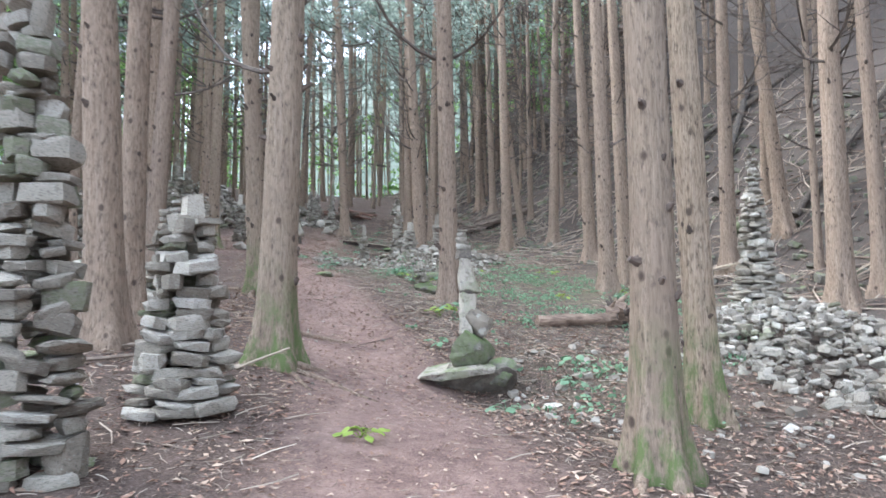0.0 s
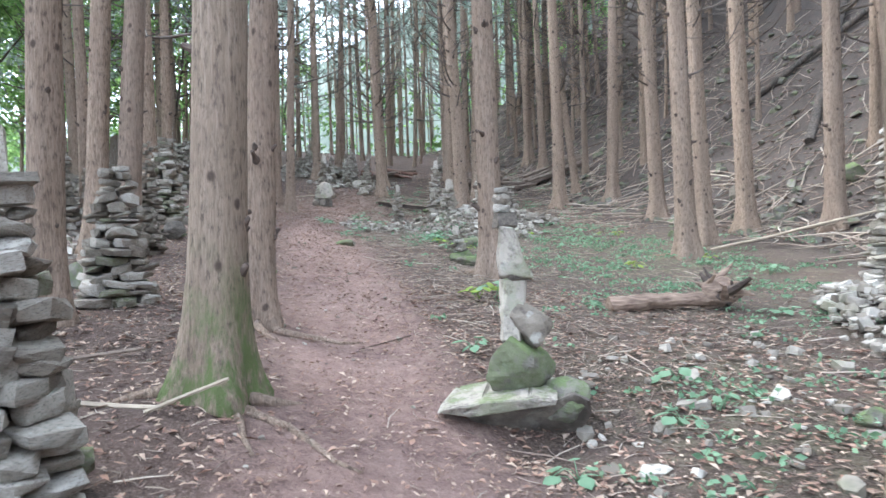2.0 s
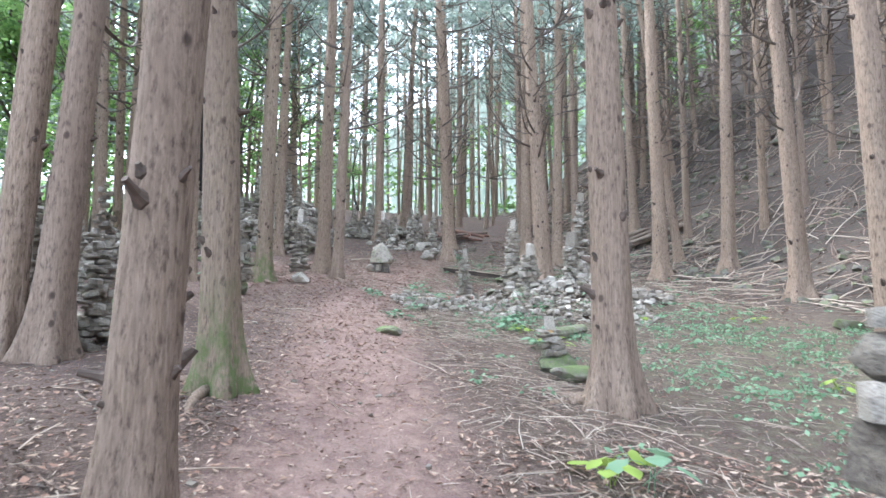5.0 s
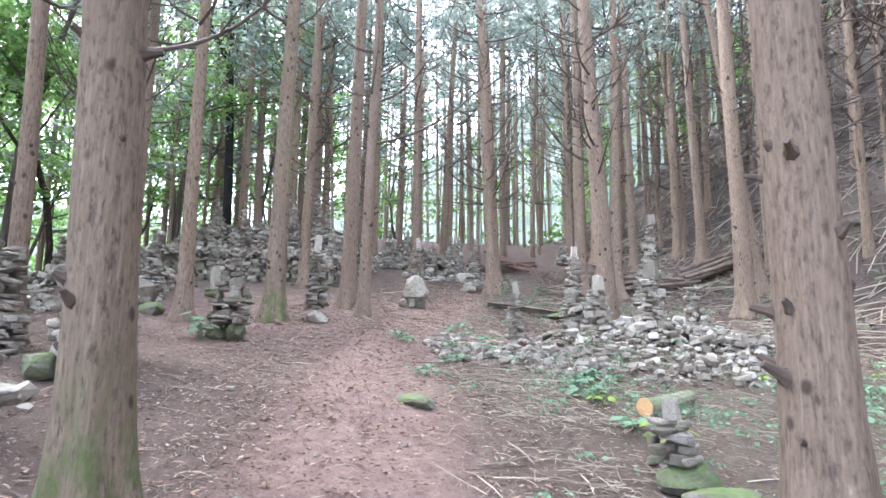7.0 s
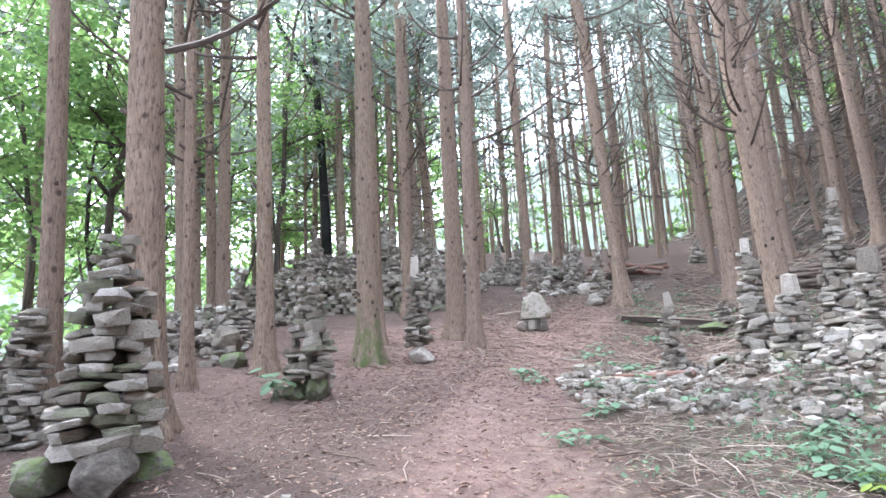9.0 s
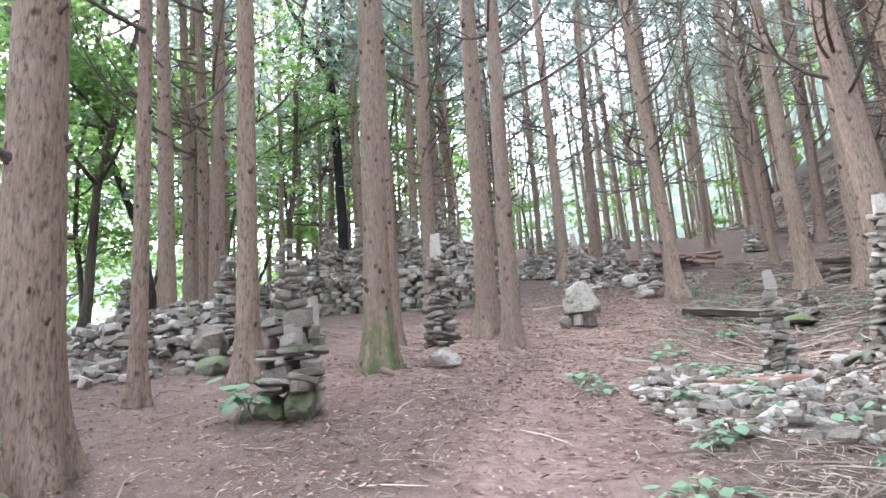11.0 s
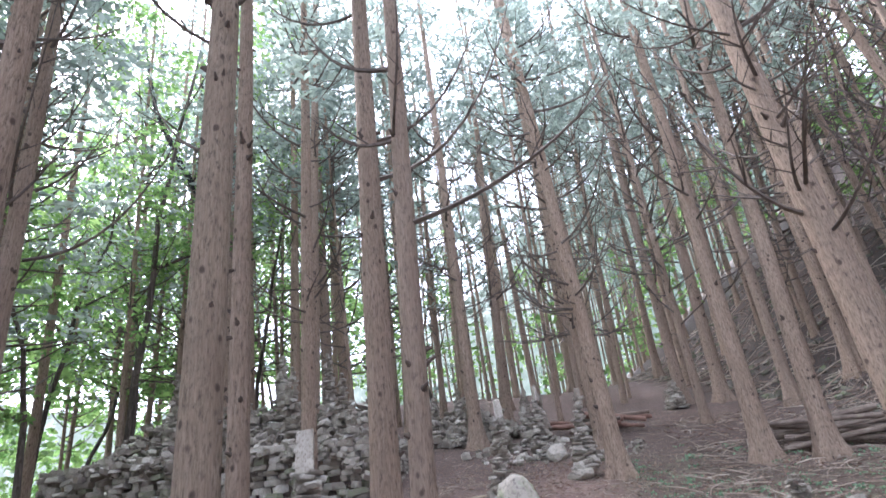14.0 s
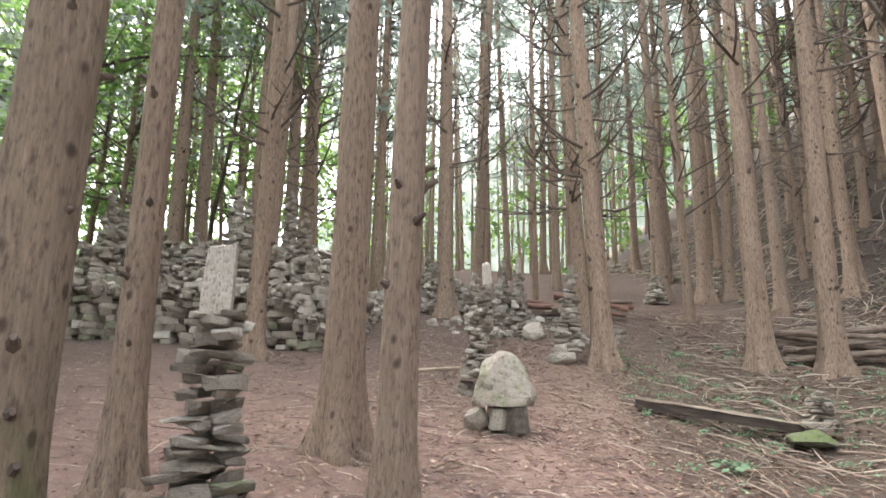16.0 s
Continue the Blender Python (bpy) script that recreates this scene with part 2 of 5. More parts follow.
def ground(x, y):
    """Height of the forest floor: a climb ahead, a steep bank to one side, a gully, stone mounds, a valley beyond."""
    x, y = np.clip(x, -70, 70), np.clip(y, -70, 110)
    z = 0.1 - 0.0914 * x + 0.14 * y
    z = z + 0.85 * soft(x - (8.0 - 0.34 * soft(y - 14, 1.5)), 1.1)
    z = z - 0.35 * bell(x, y, -2.3, 21.5, 1.3, 4.5)
    z = z + 0.4 * bell(x, y, 0.1, 18.2, 1.79, 1.79)
    z = z + 0.45 * bell(x, y, 4.6, 7.6, 1.3, 2.4)
    z = z + 0.45 * bell(x, y, -10.2, 18.2, 1.2, 2.6)
    z = z - 0.18 * np.exp(-(((x - trail_x(y)) / 0.9) ** 2)) * np.exp(-(((y - 7.5) / 2.8) ** 2))
    z = z + 0.13 * soft(y - 25, 2)
    z = z - 0.2 * bell(x, y, 0.65, 6.1, 0.75, 1.0) - 0.16 * bell(x, y, 0.45, 6.3, 0.5, 0.35)
    z = z - 0.36 * soft(y - 47, 2.5)
    z = z - 0.45 * soft(-(x + 15.5) - 0.25 * (y - 18), 1.5)
    return z


def gz(x, y):
    return float(ground(x, y))


# ---------------------------------------------------------------- building helpers
rng = random.Random(11)


def part(name, shape, material, parent=None, label="", m=None, kind=""):
    """Links a bmesh, or a mesh that is shared, as one object under a thing or part."""
    if isinstance(shape, bmesh.types.BMesh):
        me = bpy.data.meshes.new(name)
        shape.to_mesh(me)
        shape.free()
    else:
        me = shape
    if material is not None and not me.materials:
        me.materials.append(material)
    ob = new(name, me)
    if material is not None and me.materials[0] != material:
        ob.material_slots[0].link = "OBJECT"
        ob.material_slots[0].material = material
    if parent is not None:
        ob.parent = parent
    if m is not None:
        ob.matrix_basis = m
    return tagged(ob, label, "", "", kind)


def thing(name, label, category, at, group="", rz=0.0):
    """An empty at the base of a thing, which holds its parts."""
    e = new(name)
    e.empty_display_size = 0.1
    e.matrix_basis = Matrix.Translation(at) @ Matrix.Rotation(rz, 4, "Z")
    return tagged(e, label, category, group)


def mesh_from(name, verts, faces, smooth=False):
    me = bpy.data.meshes.new(name)
    me.from_pydata([tuple(v) for v in verts], [], [tuple(f) for f in faces])
    if smooth:
        me.polygons.foreach_set("use_smooth", [True] * len(me.polygons))
    me.update()
    return me


def tube(points, radii, sides=8, cap=True, squash=1.0):
    """Vertices and faces of a tapered tube along points."""
    verts, faces = [], []
    pts = [Vector(p) for p in points]
    for i, p in enumerate(pts):
        d = (pts[min(i + 1, len(pts) - 1)] - pts[max(i - 1, 0)]).normalized()
        a = d.orthogonal().normalized() if abs(d.z) > 0.9 else d.cross(Vector((0, 0, 1))).normalized()
        b = d.cross(a)
        for s in range(sides):
            t = 2 * math.pi * s / sides
            verts.append(p + radii[i] * (math.cos(t) * a + squash * math.sin(t) * b))
    for i in range(len(pts) - 1):
        for s in range(sides):
            s2 = (s + 1) % sides
            faces.append((i * sides + s, i * sides + s2, (i + 1) * sides + s2, (i + 1) * sides + s))
    if cap:
        faces.append(tuple(range(sides))[::-1])
        faces.append(tuple((len(pts) - 1) * sides + s for s in range(sides)))
    return verts, faces


def joined(name, pieces, smooth=False):
    """One mesh out of many (verts, faces) pairs."""
    verts, faces, base = [], [], 0
    for v, f in pieces:
        verts.extend(v)
        faces.extend(tuple(i + base for i in q) for q in f)
        base += len(v)
    return mesh_from(name, verts, faces, smooth)


# ---- stones
def stone_mesh(name, seed, flat):
    """A broken stone: the hull of random points in a slab, block or boulder, one unit each way."""
    r = random.Random(seed)
    bm = bmesh.new()
    n = 7 if flat == 0 else (5 if flat == 1 else 20)
    for i in range(n):
        t = 2 * math.pi * (i + r.uniform(-0.38, 0.38)) / n
        c, s = math.cos(t), math.sin(t)
        if flat == 0:      # split slab: two nearly flat faces, broken rim
            k = r.uniform(0.72, 1.0) * 0.5
            tilt = 0.10 * c * math.cos(seed) + 0.10 * s * math.sin(seed)
            hi, lo = r.uniform(0.80, 1.0), r.uniform(0.72, 1.0)
            bm.verts.new((k * c * hi, k * s * hi, 0.42 + tilt + r.uniform(-0.06, 0.06)))
            bm.verts.new((k * c * lo, k * s * lo, -0.44 + r.uniform(-0.06, 0.06)))
            if i % 2:
                bm.verts.new((k * c * 1.04, k * s * 1.04, r.uniform(-0.25, 0.25)))
        elif flat == 1:    # block with broken corners
            q = min(0.5 / max(abs(c), abs(s)) * r.uniform(0.78, 1.0), 0.62)
            bm.verts.new((q * c, q * s, r.uniform(-0.45, -0.2)))
            bm.verts.new((q * c * r.uniform(0.68, 1.0), q * s * r.uniform(0.68, 1.0), r.uniform(0.34, 0.52)))
            bm.verts.new((q * c * r.uniform(0.8, 1.0), q * s * r.uniform(0.8, 1.0), -r.uniform(0.42, 0.5)))
        else:              # boulder
            u = -1 + 2 * (i + 0.5) / n
            w = math.sqrt(1 - u * u)
            a = 2.39996 * i
            k = r.uniform(0.80, 1.0) * 0.5
            bm.verts.new((k * w * math.cos(a), k * w * math.sin(a), k * u))
    res = bmesh.ops.convex_hull(bm, input=bm.verts[:])
    loose = [v for v in bm.verts if not v.link_faces]
    bmesh.ops.delete(bm, geom=loose, context="VERTS")
    bmesh.ops.dissolve_limit(bm, angle_limit=radians(9), verts=bm.verts[:], edges=bm.edges[:])
    bmesh.ops.triangulate(bm, faces=[f for f in bm.faces if len(f.verts) > 4])
    me = bpy.data.meshes.new(name)
    bm.to_mesh(me)
    bm.free()
    me.materials.append(STONE)
    return me


def boulder_mesh(name, seed, sx=1.0, sy=1.0, sz=1.0):
    """A larger rock with broken faces and a rough skin."""
    r = random.Random(seed)
    bm = bmesh.new()
    bmesh.ops.create_icosphere(bm, subdivisions=4, radius=0.5)
    cuts = [(Vector((r.gauss(0, 1), r.gauss(0, 1), r.gauss(0, 0.8))).normalized(), r.uniform(0.25, 0.37)) for _ in range(15)]
    off = Vector((seed * 3.1, 0, 0))
    for v in bm.verts:
        for d, k in cuts:
            over = v.co.dot(d) - k
            if over > 0:
                v.co -= d * over * 0.9
        v.co *= 1.12 + 0.09 * noise.noise(v.co * 4 + off) + 0.05 * noise.noise(v.co * 11 + off) + 0.02 * noise.noise(v.co * 24 + off)
        v.co = Vector((v.co.x * sx, v.co.y * sy, v.co.z * sz))
    me = bpy.data.meshes.new(name)
    bm.to_mesh(me)
    bm.free()
    me.materials.append(STONE)
    return me


SLABS = [stone_mesh("slab_stone", 100 + i, 0) for i in range(14)]
BLOCKS = [stone_mesh("block_stone", 200 + i, 1) for i in range(8)]
ROUNDS = [stone_mesh("round_stone", 300 + i, 2) for i in range(10)]
BOULDERS = [boulder_mesh("boulder", 400 + i) for i in range(5)]


def turned(x, y, z, sx, sy, sz, yaw=0.0, tx=0.0, ty=0.0):
    return Matrix.LocRotScale((x, y, z), Euler((tx, ty, yaw)), (sx, sy, sz))


def stone(parent, shape, x, y, z, sx, sy, sz, yaw=0.0, tx=0.0, ty=0.0, material=None, label=""):
    """One stone of a cairn, wall or heap; x, y, z from the thing's foot to the middle of the stone."""
    return part("stone", shape, material, parent, label, turned(x, y, z, sx, sy, sz, yaw, tx, ty))


def cairn(x, y, height, foot, tip, label, lean=(0.0, 0.0), z=None, coarse=1.0, mossy=0.0, cap=None, seed=0, base=None, curve=1.0, most=7):
    """A dry-stacked cairn: courses of flat stones, from foot to tip width. base: a function that lays the lowest stones and gives their height."""
    r = random.Random(seed * 7 + 5)
    top = thing("stone_cairn", label, "cairn", (x, y, (gz(x, y) if z is None else z) - 0.03), "stone cairns")
    h = base(top, r) if base else 0.0
    end = height - (cap[2] if cap else 0.0)
    while h < end:
        k = min(1.0, h / height)
        w = foot + (tip - foot) * k**curve
        t = r.uniform(0.03, 0.075) * coarse * (0.7 + 0.5 * min(1, w / 0.5))
        t = min(t, max(0.03, end - h + 0.01))
        cx, cy = lean[0] * k, lean[1] * k
        n = 1 if w < 0.18 else (2 if w < 0.29 else (3 if w < 0.40 else (4 if w < 0.54 else (6 if w < 0.8 else 7))))
        n = min(n, most)
        a0 = r.uniform(0, 6.28)
        for i in range(n):
            a = a0 + 6.283 * i / n + r.uniform(-0.25, 0.25)
            rad = 0.0 if n == 1 else w * (0.25 if n < 4 else 0.33)
            s = w * (1.0 if n == 1 else (0.80 if n == 2 else (0.70 if n == 3 else (0.64 if n == 4 else 0.56))))
            s *= r.uniform(0.72, 1.16)
            tt = t * r.uniform(0.65, 1.35) * (1.7 if n >= 3 and r.random() < 0.08 else 1.0)
            q = r.random()
            shape = r.choice(SLABS) if q < 0.80 else (r.choice(BLOCKS) if q < 0.88 else r.choice(ROUNDS))
            mat = STONE_MOSSY if r.random() < mossy * (1.15 - k) else None
            stone(top, shape, cx + rad * math.cos(a) + r.gauss(0, 0.022), cy + r.gauss(0, 0.02) + rad * math.sin(a), h + t / 2 + r.gauss(0, 0.006), s, s * r.uniform(0.5, 0.9), tt * 0.98,
                  r.uniform(0, 6.28) if n == 1 else a + 1.571 + r.gauss(0, 0.55), r.gauss(0, 0.13), r.gauss(0, 0.13), mat)
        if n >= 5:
            # core block, coloured dark so the gaps between stones read as shaded
            stone(top, r.choice(BLOCKS), cx, cy, h + t / 2, w * 0.4, w * 0.4, t * 1.1, r.uniform(0, 6), 0, 0, STONE_DARK_SHADE)
        h += t * 0.97
    if cap:
        sx, sy, sz, pale = cap
        stone(top, BLOCKS[seed % 8], lean[0], lean[1], h + sz / 2 - 0.01, sx * 1.1, sy * 1.1, sz * 1.05, r.uniform(-0.4, 0.4), r.gauss(0, 0.03), r.gauss(0, 0.04), STONE_PALE if pale else None)
    return top


STONE_DATA = []
for _me in SLABS[:7] + BLOCKS:
    STONE_DATA.append((np.array([v.co[:] for v in _me.vertices]), [tuple(p.vertices) for p in _me.polygons]))


def loose_pile(name, spots, material, label, category):
    """Many small stones in one mesh. spots: rows of (matrix)."""
    verts, faces, base = [], [], 0
    r = random.Random(len(spots))
    for m in spots:
        v, f = STONE_DATA[r.randrange(len(STONE_DATA))]
        a = np.array(m)
        verts.append(v @ a[:3, :3].T + a[:3, 3])
        faces.extend(tuple(i + base for i in q) for q in f)
        base += len(v)
    me = mesh_from(name, np.concatenate(verts), faces)
    ob = part(name, me, material, None, label, None, "stuff")
    return tagged(ob, "", category)


def stone_rubble_material():
    """Loose stones joined in one mesh: each island takes its own tone."""
    m = Mat("stone_rubble", 0.9)
    v = m.coords((1, 1, 1), "Object", False)
    g = m.noise(v, 14, 6, 0.7)
    c = m.ramp(m.island(), (0.0, (0.115, 0.093, 0.072)), (0.4, (0.23, 0.20, 0.164)), (0.8, (0.335, 0.302, 0.253)), (1.0, (0.50, 0.463, 0.402)))
    c = m.mix(m.ramp(g, (0.3, (0.5, 0.5, 0.5)), (0.6, (0, 0, 0))), c, (0.10, 0.095, 0.085))
    c = m.mix(m.ramp(m.noise(v, 1.7, 4, 0.6), (0.55, (0, 0, 0)), (0.7, (0.5, 0.5, 0.5))), c, (0.10, 0.12, 0.05))
    m.color(c)
    m.bump(g, 0.5, 0.015)
    return m.m


RUBBLE = stone_rubble_material()
RUBBLE_STONE = stone_material("rubble_stone", ((0.12, 0.097, 0.075), (0.235, 0.205, 0.168), (0.325, 0.293, 0.246), (0.47, 0.434, 0.378)), 0.0, 0.12)
BANK_STONE = stone_material("bank_stone", ((0.05, 0.047, 0.043), (0.085, 0.08, 0.073), (0.12, 0.113, 0.1), (0.17, 0.16, 0.145)), 0.35, 0.1)

# ---------------------------------------------------------------- the ground


def spread(lo, hi, a, b, step, growth=1.22):
    """Even steps from a to b, then growing ones out to lo and hi."""
    mid = list(np.arange(a, b + step / 2, step))
    s, out = step, []
    p = mid[-1]
    while p < hi:
        s *= growth
        p = min(hi, p + s)
        out.append(p)
    s, pre = step, []
    p = mid[0]
    while p > lo:
        s *= growth
        p = max(lo, p - s)
        pre.append(p)
    return np.array(pre[::-1] + mid + out)


def green_amount(x, y):
    """Where herbs grow."""
    return np.clip(1.0 * bell(x, y, 2.8, 14.0, 3.0, 5.0) + 0.8 * bell(x, y, -1.2, 15.2, 1.5, 1.6) + 0.6 * bell(x, y, -3.3, 26.0, 2.0, 3.0) + 0.5 * bell(x, y, 1.8, 6.5, 1.0, 1.5) + 0.55 * bell(x, y, 0.8, 24.5, 2.6, 4.0), 0, 1)


def build_ground():
    xs, ys = spread(-420, 420, -14.0, 9.0, 0.13), spread(-420, 520, -1.0, 30.0, 0.13)
    gx, gy = np.meshgrid(xs, ys)
    z = ground(gx, gy)
    trail = np.exp(-(((gx - trail_x(gy)) / 0.85) ** 4)) * np.clip((30 - gy) / 6, 0, 1)
    plaza = bell(gx, gy, -6.6, 19.5, 2.6, 4.2)
    trail = np.clip(np.maximum(trail, 1.2 * plaza), 0, 1)
    near = np.clip(1 - np.hypot(gx + 3, gy - 14) / 60, 0, 1)
    rough = np.zeros_like(z)
    flat = rough.ravel()
    for i, (a, b) in enumerate(zip(gx.ravel(), gy.ravel())):
        if abs(a) < 30 and -10 < b < 60:
            flat[i] = 0.5 * noise.noise((a * 0.9, b * 0.9, 0)) + 0.35 * noise.noise((a * 3.1, b * 3.1, 4))
    z = z + near * flat.reshape(z.shape) * (0.06 - 0.05 * trail)
    n, k = len(xs), len(ys)
    verts = np.stack([gx.ravel(), gy.ravel(), z.ravel()], 1)
    i = (np.arange(k - 1)[:, None] * n + np.arange(n - 1)).ravel()
    faces = np.stack([i, i + 1, i + n + 1, i + n], 1)
    me = mesh_from("ground", verts.tolist(), faces.tolist(), True)
    bank = np.clip((gx - (5.4 - 0.34 * soft(gy - 14, 1.5))) / 2.2, 0, 1)
    for key, val in (("trail", trail), ("green", green_amount(gx, gy)), ("bank", bank)):
        at = me.attributes.new(key, "FLOAT", "POINT")
        at.data.foreach_set("value", val.ravel().astype(np.float32))
    ob = part("ground", me, SOIL, None, "reddish brown forest floor with a trodden trail and needle litter", None, "structure")
    tagged(ob, "", "ground")


build_ground()

# ---------------------------------------------------------------- trees


def trunk_mesh(name, dia, height, lean, seed, sides=28, rings=36, flare=0.92):
    """A trunk that tapers and spreads into root flares at its foot."""
    r = random.Random(seed)
    lobes, ph, off = r.choice((4, 5, 6)), r.uniform(0, 6.28), Vector((seed * 1.7, 0, 0))
    levels = [-0.35, -0.1, 0.0, 0.06, 0.13, 0.22, 0.34, 0.5, 0.75, 1.05]
    levels += [1.05 + (height - 1.05) * ((i + 1) / rings) for i in range(rings)]
    verts, faces = [], []
    for z in levels:
        rad = dia / 2 * (1 - 0.72 * max(0, z) / height)
        f = math.exp(-max(0, z) / 0.30)
        sway = 0.035 * noise.noise((z * 0.22, seed, 0))
        for s in range(sides):
            t = 2 * math.pi * s / sides
            k = 1 + flare * f * (0.55 + 0.45 * math.cos(lobes * t + ph)) + 0.10 * f
            ridge = 0.035 * noise.noise(Vector((math.cos(t) * 2.2, math.sin(t) * 2.2, z * 0.5)) + off) + 0.03 * noise.noise(Vector((math.cos(t) * 7, math.sin(t) * 7, z * 1.1)) + off)
            q = rad * k * (1 + 1.6 * ridge)
            verts.append((lean[0] * z + sway + q * math.cos(t), lean[1] * z + q * math.sin(t), z))
    for i in range(len(levels) - 1):
        for s in range(sides):
            s2 = (s + 1) % sides
            faces.append((i * sides + s, i * sides + s2, (i + 1) * sides + s2, (i + 1) * sides + s))
    return mesh_from(name, verts, faces, True)


def stub_mesh(seed):
    """A broken branch stub with its collar."""
    r = random.Random(seed)
    v, f = tube([(-0.03, 0, 0), (0.0, 0, 0), (0.018, 0, 0.002), (0.045 * r.uniform(0.7, 1.5), 0, 0.012)], [0.036, 0.03, 0.017, 0.011], 7, True, 1.25)
    return mesh_from("branch_stub", v, f)


STUBS = [stub_mesh(i) for i in range(6)]


def dead_branch_mesh(seed):
    """A bare branch that springs out and curves upward, with a few side twigs."""
    r = random.Random(seed)
    length, rise = r.uniform(1.5, 3.0), r.uniform(0.35, 1.2)
    pts, rad = [], []
    for i in range(9):
        k = i / 8
        pts.append((length * k * (1 - 0.25 * k), 0.12 * math.sin(3 * k + seed), rise * length * k * k * 0.8 + 0.1 * k))
        rad.append(0.033 * (1 - 0.8 * k))
    pieces = [tube(pts, rad, 5)]
    for j in range(r.randint(5, 9)):
        i = r.randint(2, 7)
        p, side = Vector(pts[i]), r.choice((-1, 1))
        d = Vector((0.7, side * r.uniform(0.5, 1), r.uniform(-0.1, 0.6))).normalized()
        ln = r.uniform(0.3, 0.9)
        pieces.append(tube([p, p + d * ln * 0.5 + Vector((0, 0, 0.02)), p + d * ln + Vector((0, 0, 0.1 * ln))], [rad[i] * 0.6, rad[i] * 0.45, 0.002], 4))
    return joined("dead_branch", pieces)


BRANCHES = [dead_branch_mesh(20 + i) for i in range(10)]


def leaf_cloud(name, centres, per, spray, size, seed, droop=0.3, aspect=0.45):
    """Small leaf blades round many centres: rows of (point, radius)."""
    g = np.random.default_rng(seed)
    c = np.repeat(np.array([p for p, _ in centres]), per, 0)
    rad = np.repeat(np.array([q for _, q in centres]), per)
    n = len(c)
    d = g.normal(size=(n, 3))
    d /= np.linalg.norm(d, axis=1)[:, None]
    p = c + d * (rad * g.uniform(0.15, 1, n) ** 0.6)[:, None] * np.array([1, 1, spray])
    u = g.normal(size=(n, 3)) * np.array([1, 1, 0.45]) + np.array([0, 0, -droop])
    u /= np.linalg.norm(u, axis=1)[:, None]
    w = np.cross(u, g.normal(size=(n, 3)))
    w /= np.linalg.norm(w, axis=1)[:, None]
    s = (size * g.uniform(0.55, 1.3, n))[:, None]
    v = np.stack([p - u * s * 0.5, p + w * s * aspect * 0.5, p + u * s * 0.5, p - w * s * aspect * 0.5], 1).reshape(-1, 3)
    f = np.arange(4 * n).reshape(-1, 4)
    return mesh_from(name, v.tolist(), f.tolist())


def conifer_crown(seed, low, high, radius, count):
    """Whorls of drooping sprays, wider below, thin and broken in outline."""
    r = random.Random(seed)
    centres = []
    while len(centres) < count:
        k = r.random() ** 1.15
        a, d = r.uniform(0, 6.28), radius * (1 - 0.82 * k) * r.uniform(0.25, 1.05)
        centres.append(((d * math.cos(a), d * math.sin(a), low + (high - low) * k - 0.25 * d), r.uniform(0.25, 0.55)))
    return leaf_cloud("crown", centres, 19, 0.4, 0.235, seed, 0.35, 0.36)


CROWNS = [conifer_crown(30 + i, 8.5 + 0.7 * i, 17.0 + 0.5 * i, 2.0, 46) for i in range(4)]
CROWNS_LOW = [conifer_crown(50 + i, 4.2 + 0.7 * i, 14.5 + 0.6 * i, 1.9, 46) for i in range(3)]
FAR_TRUNKS = [trunk_mesh("trunk", 0.3, 17.0, (0.0, 0.0), 60 + i, 9, 9, 0.4) for i in range(5)]


def far_branches(seed):
    """Bare lower branches of a distant conifer in one mesh."""
    r = random.Random(seed)
    pieces = []
    for i in range(56):
        z, a, ln = r.uniform(2.2, 11), r.uniform(0, 6.28), r.uniform(0.7, 2.1)
        c, s = math.cos(a), math.sin(a)
        up = r.uniform(0.0, 1.0)
        pieces.append(tube([(0, 0, z), (c * ln * 0.5, s * ln * 0.5, z + up * ln * 0.3), (c * ln, s * ln, z + up * ln)], [0.030, 0.022, 0.010], 3, False))
    return joined("branchwork", pieces)


FAR_BRANCHES = [far_branches(80 + i) for i in range(4)]
TREE_SPOTS = []
PLAIN = "tall conifer with fibrous brown bark and bare trunk"


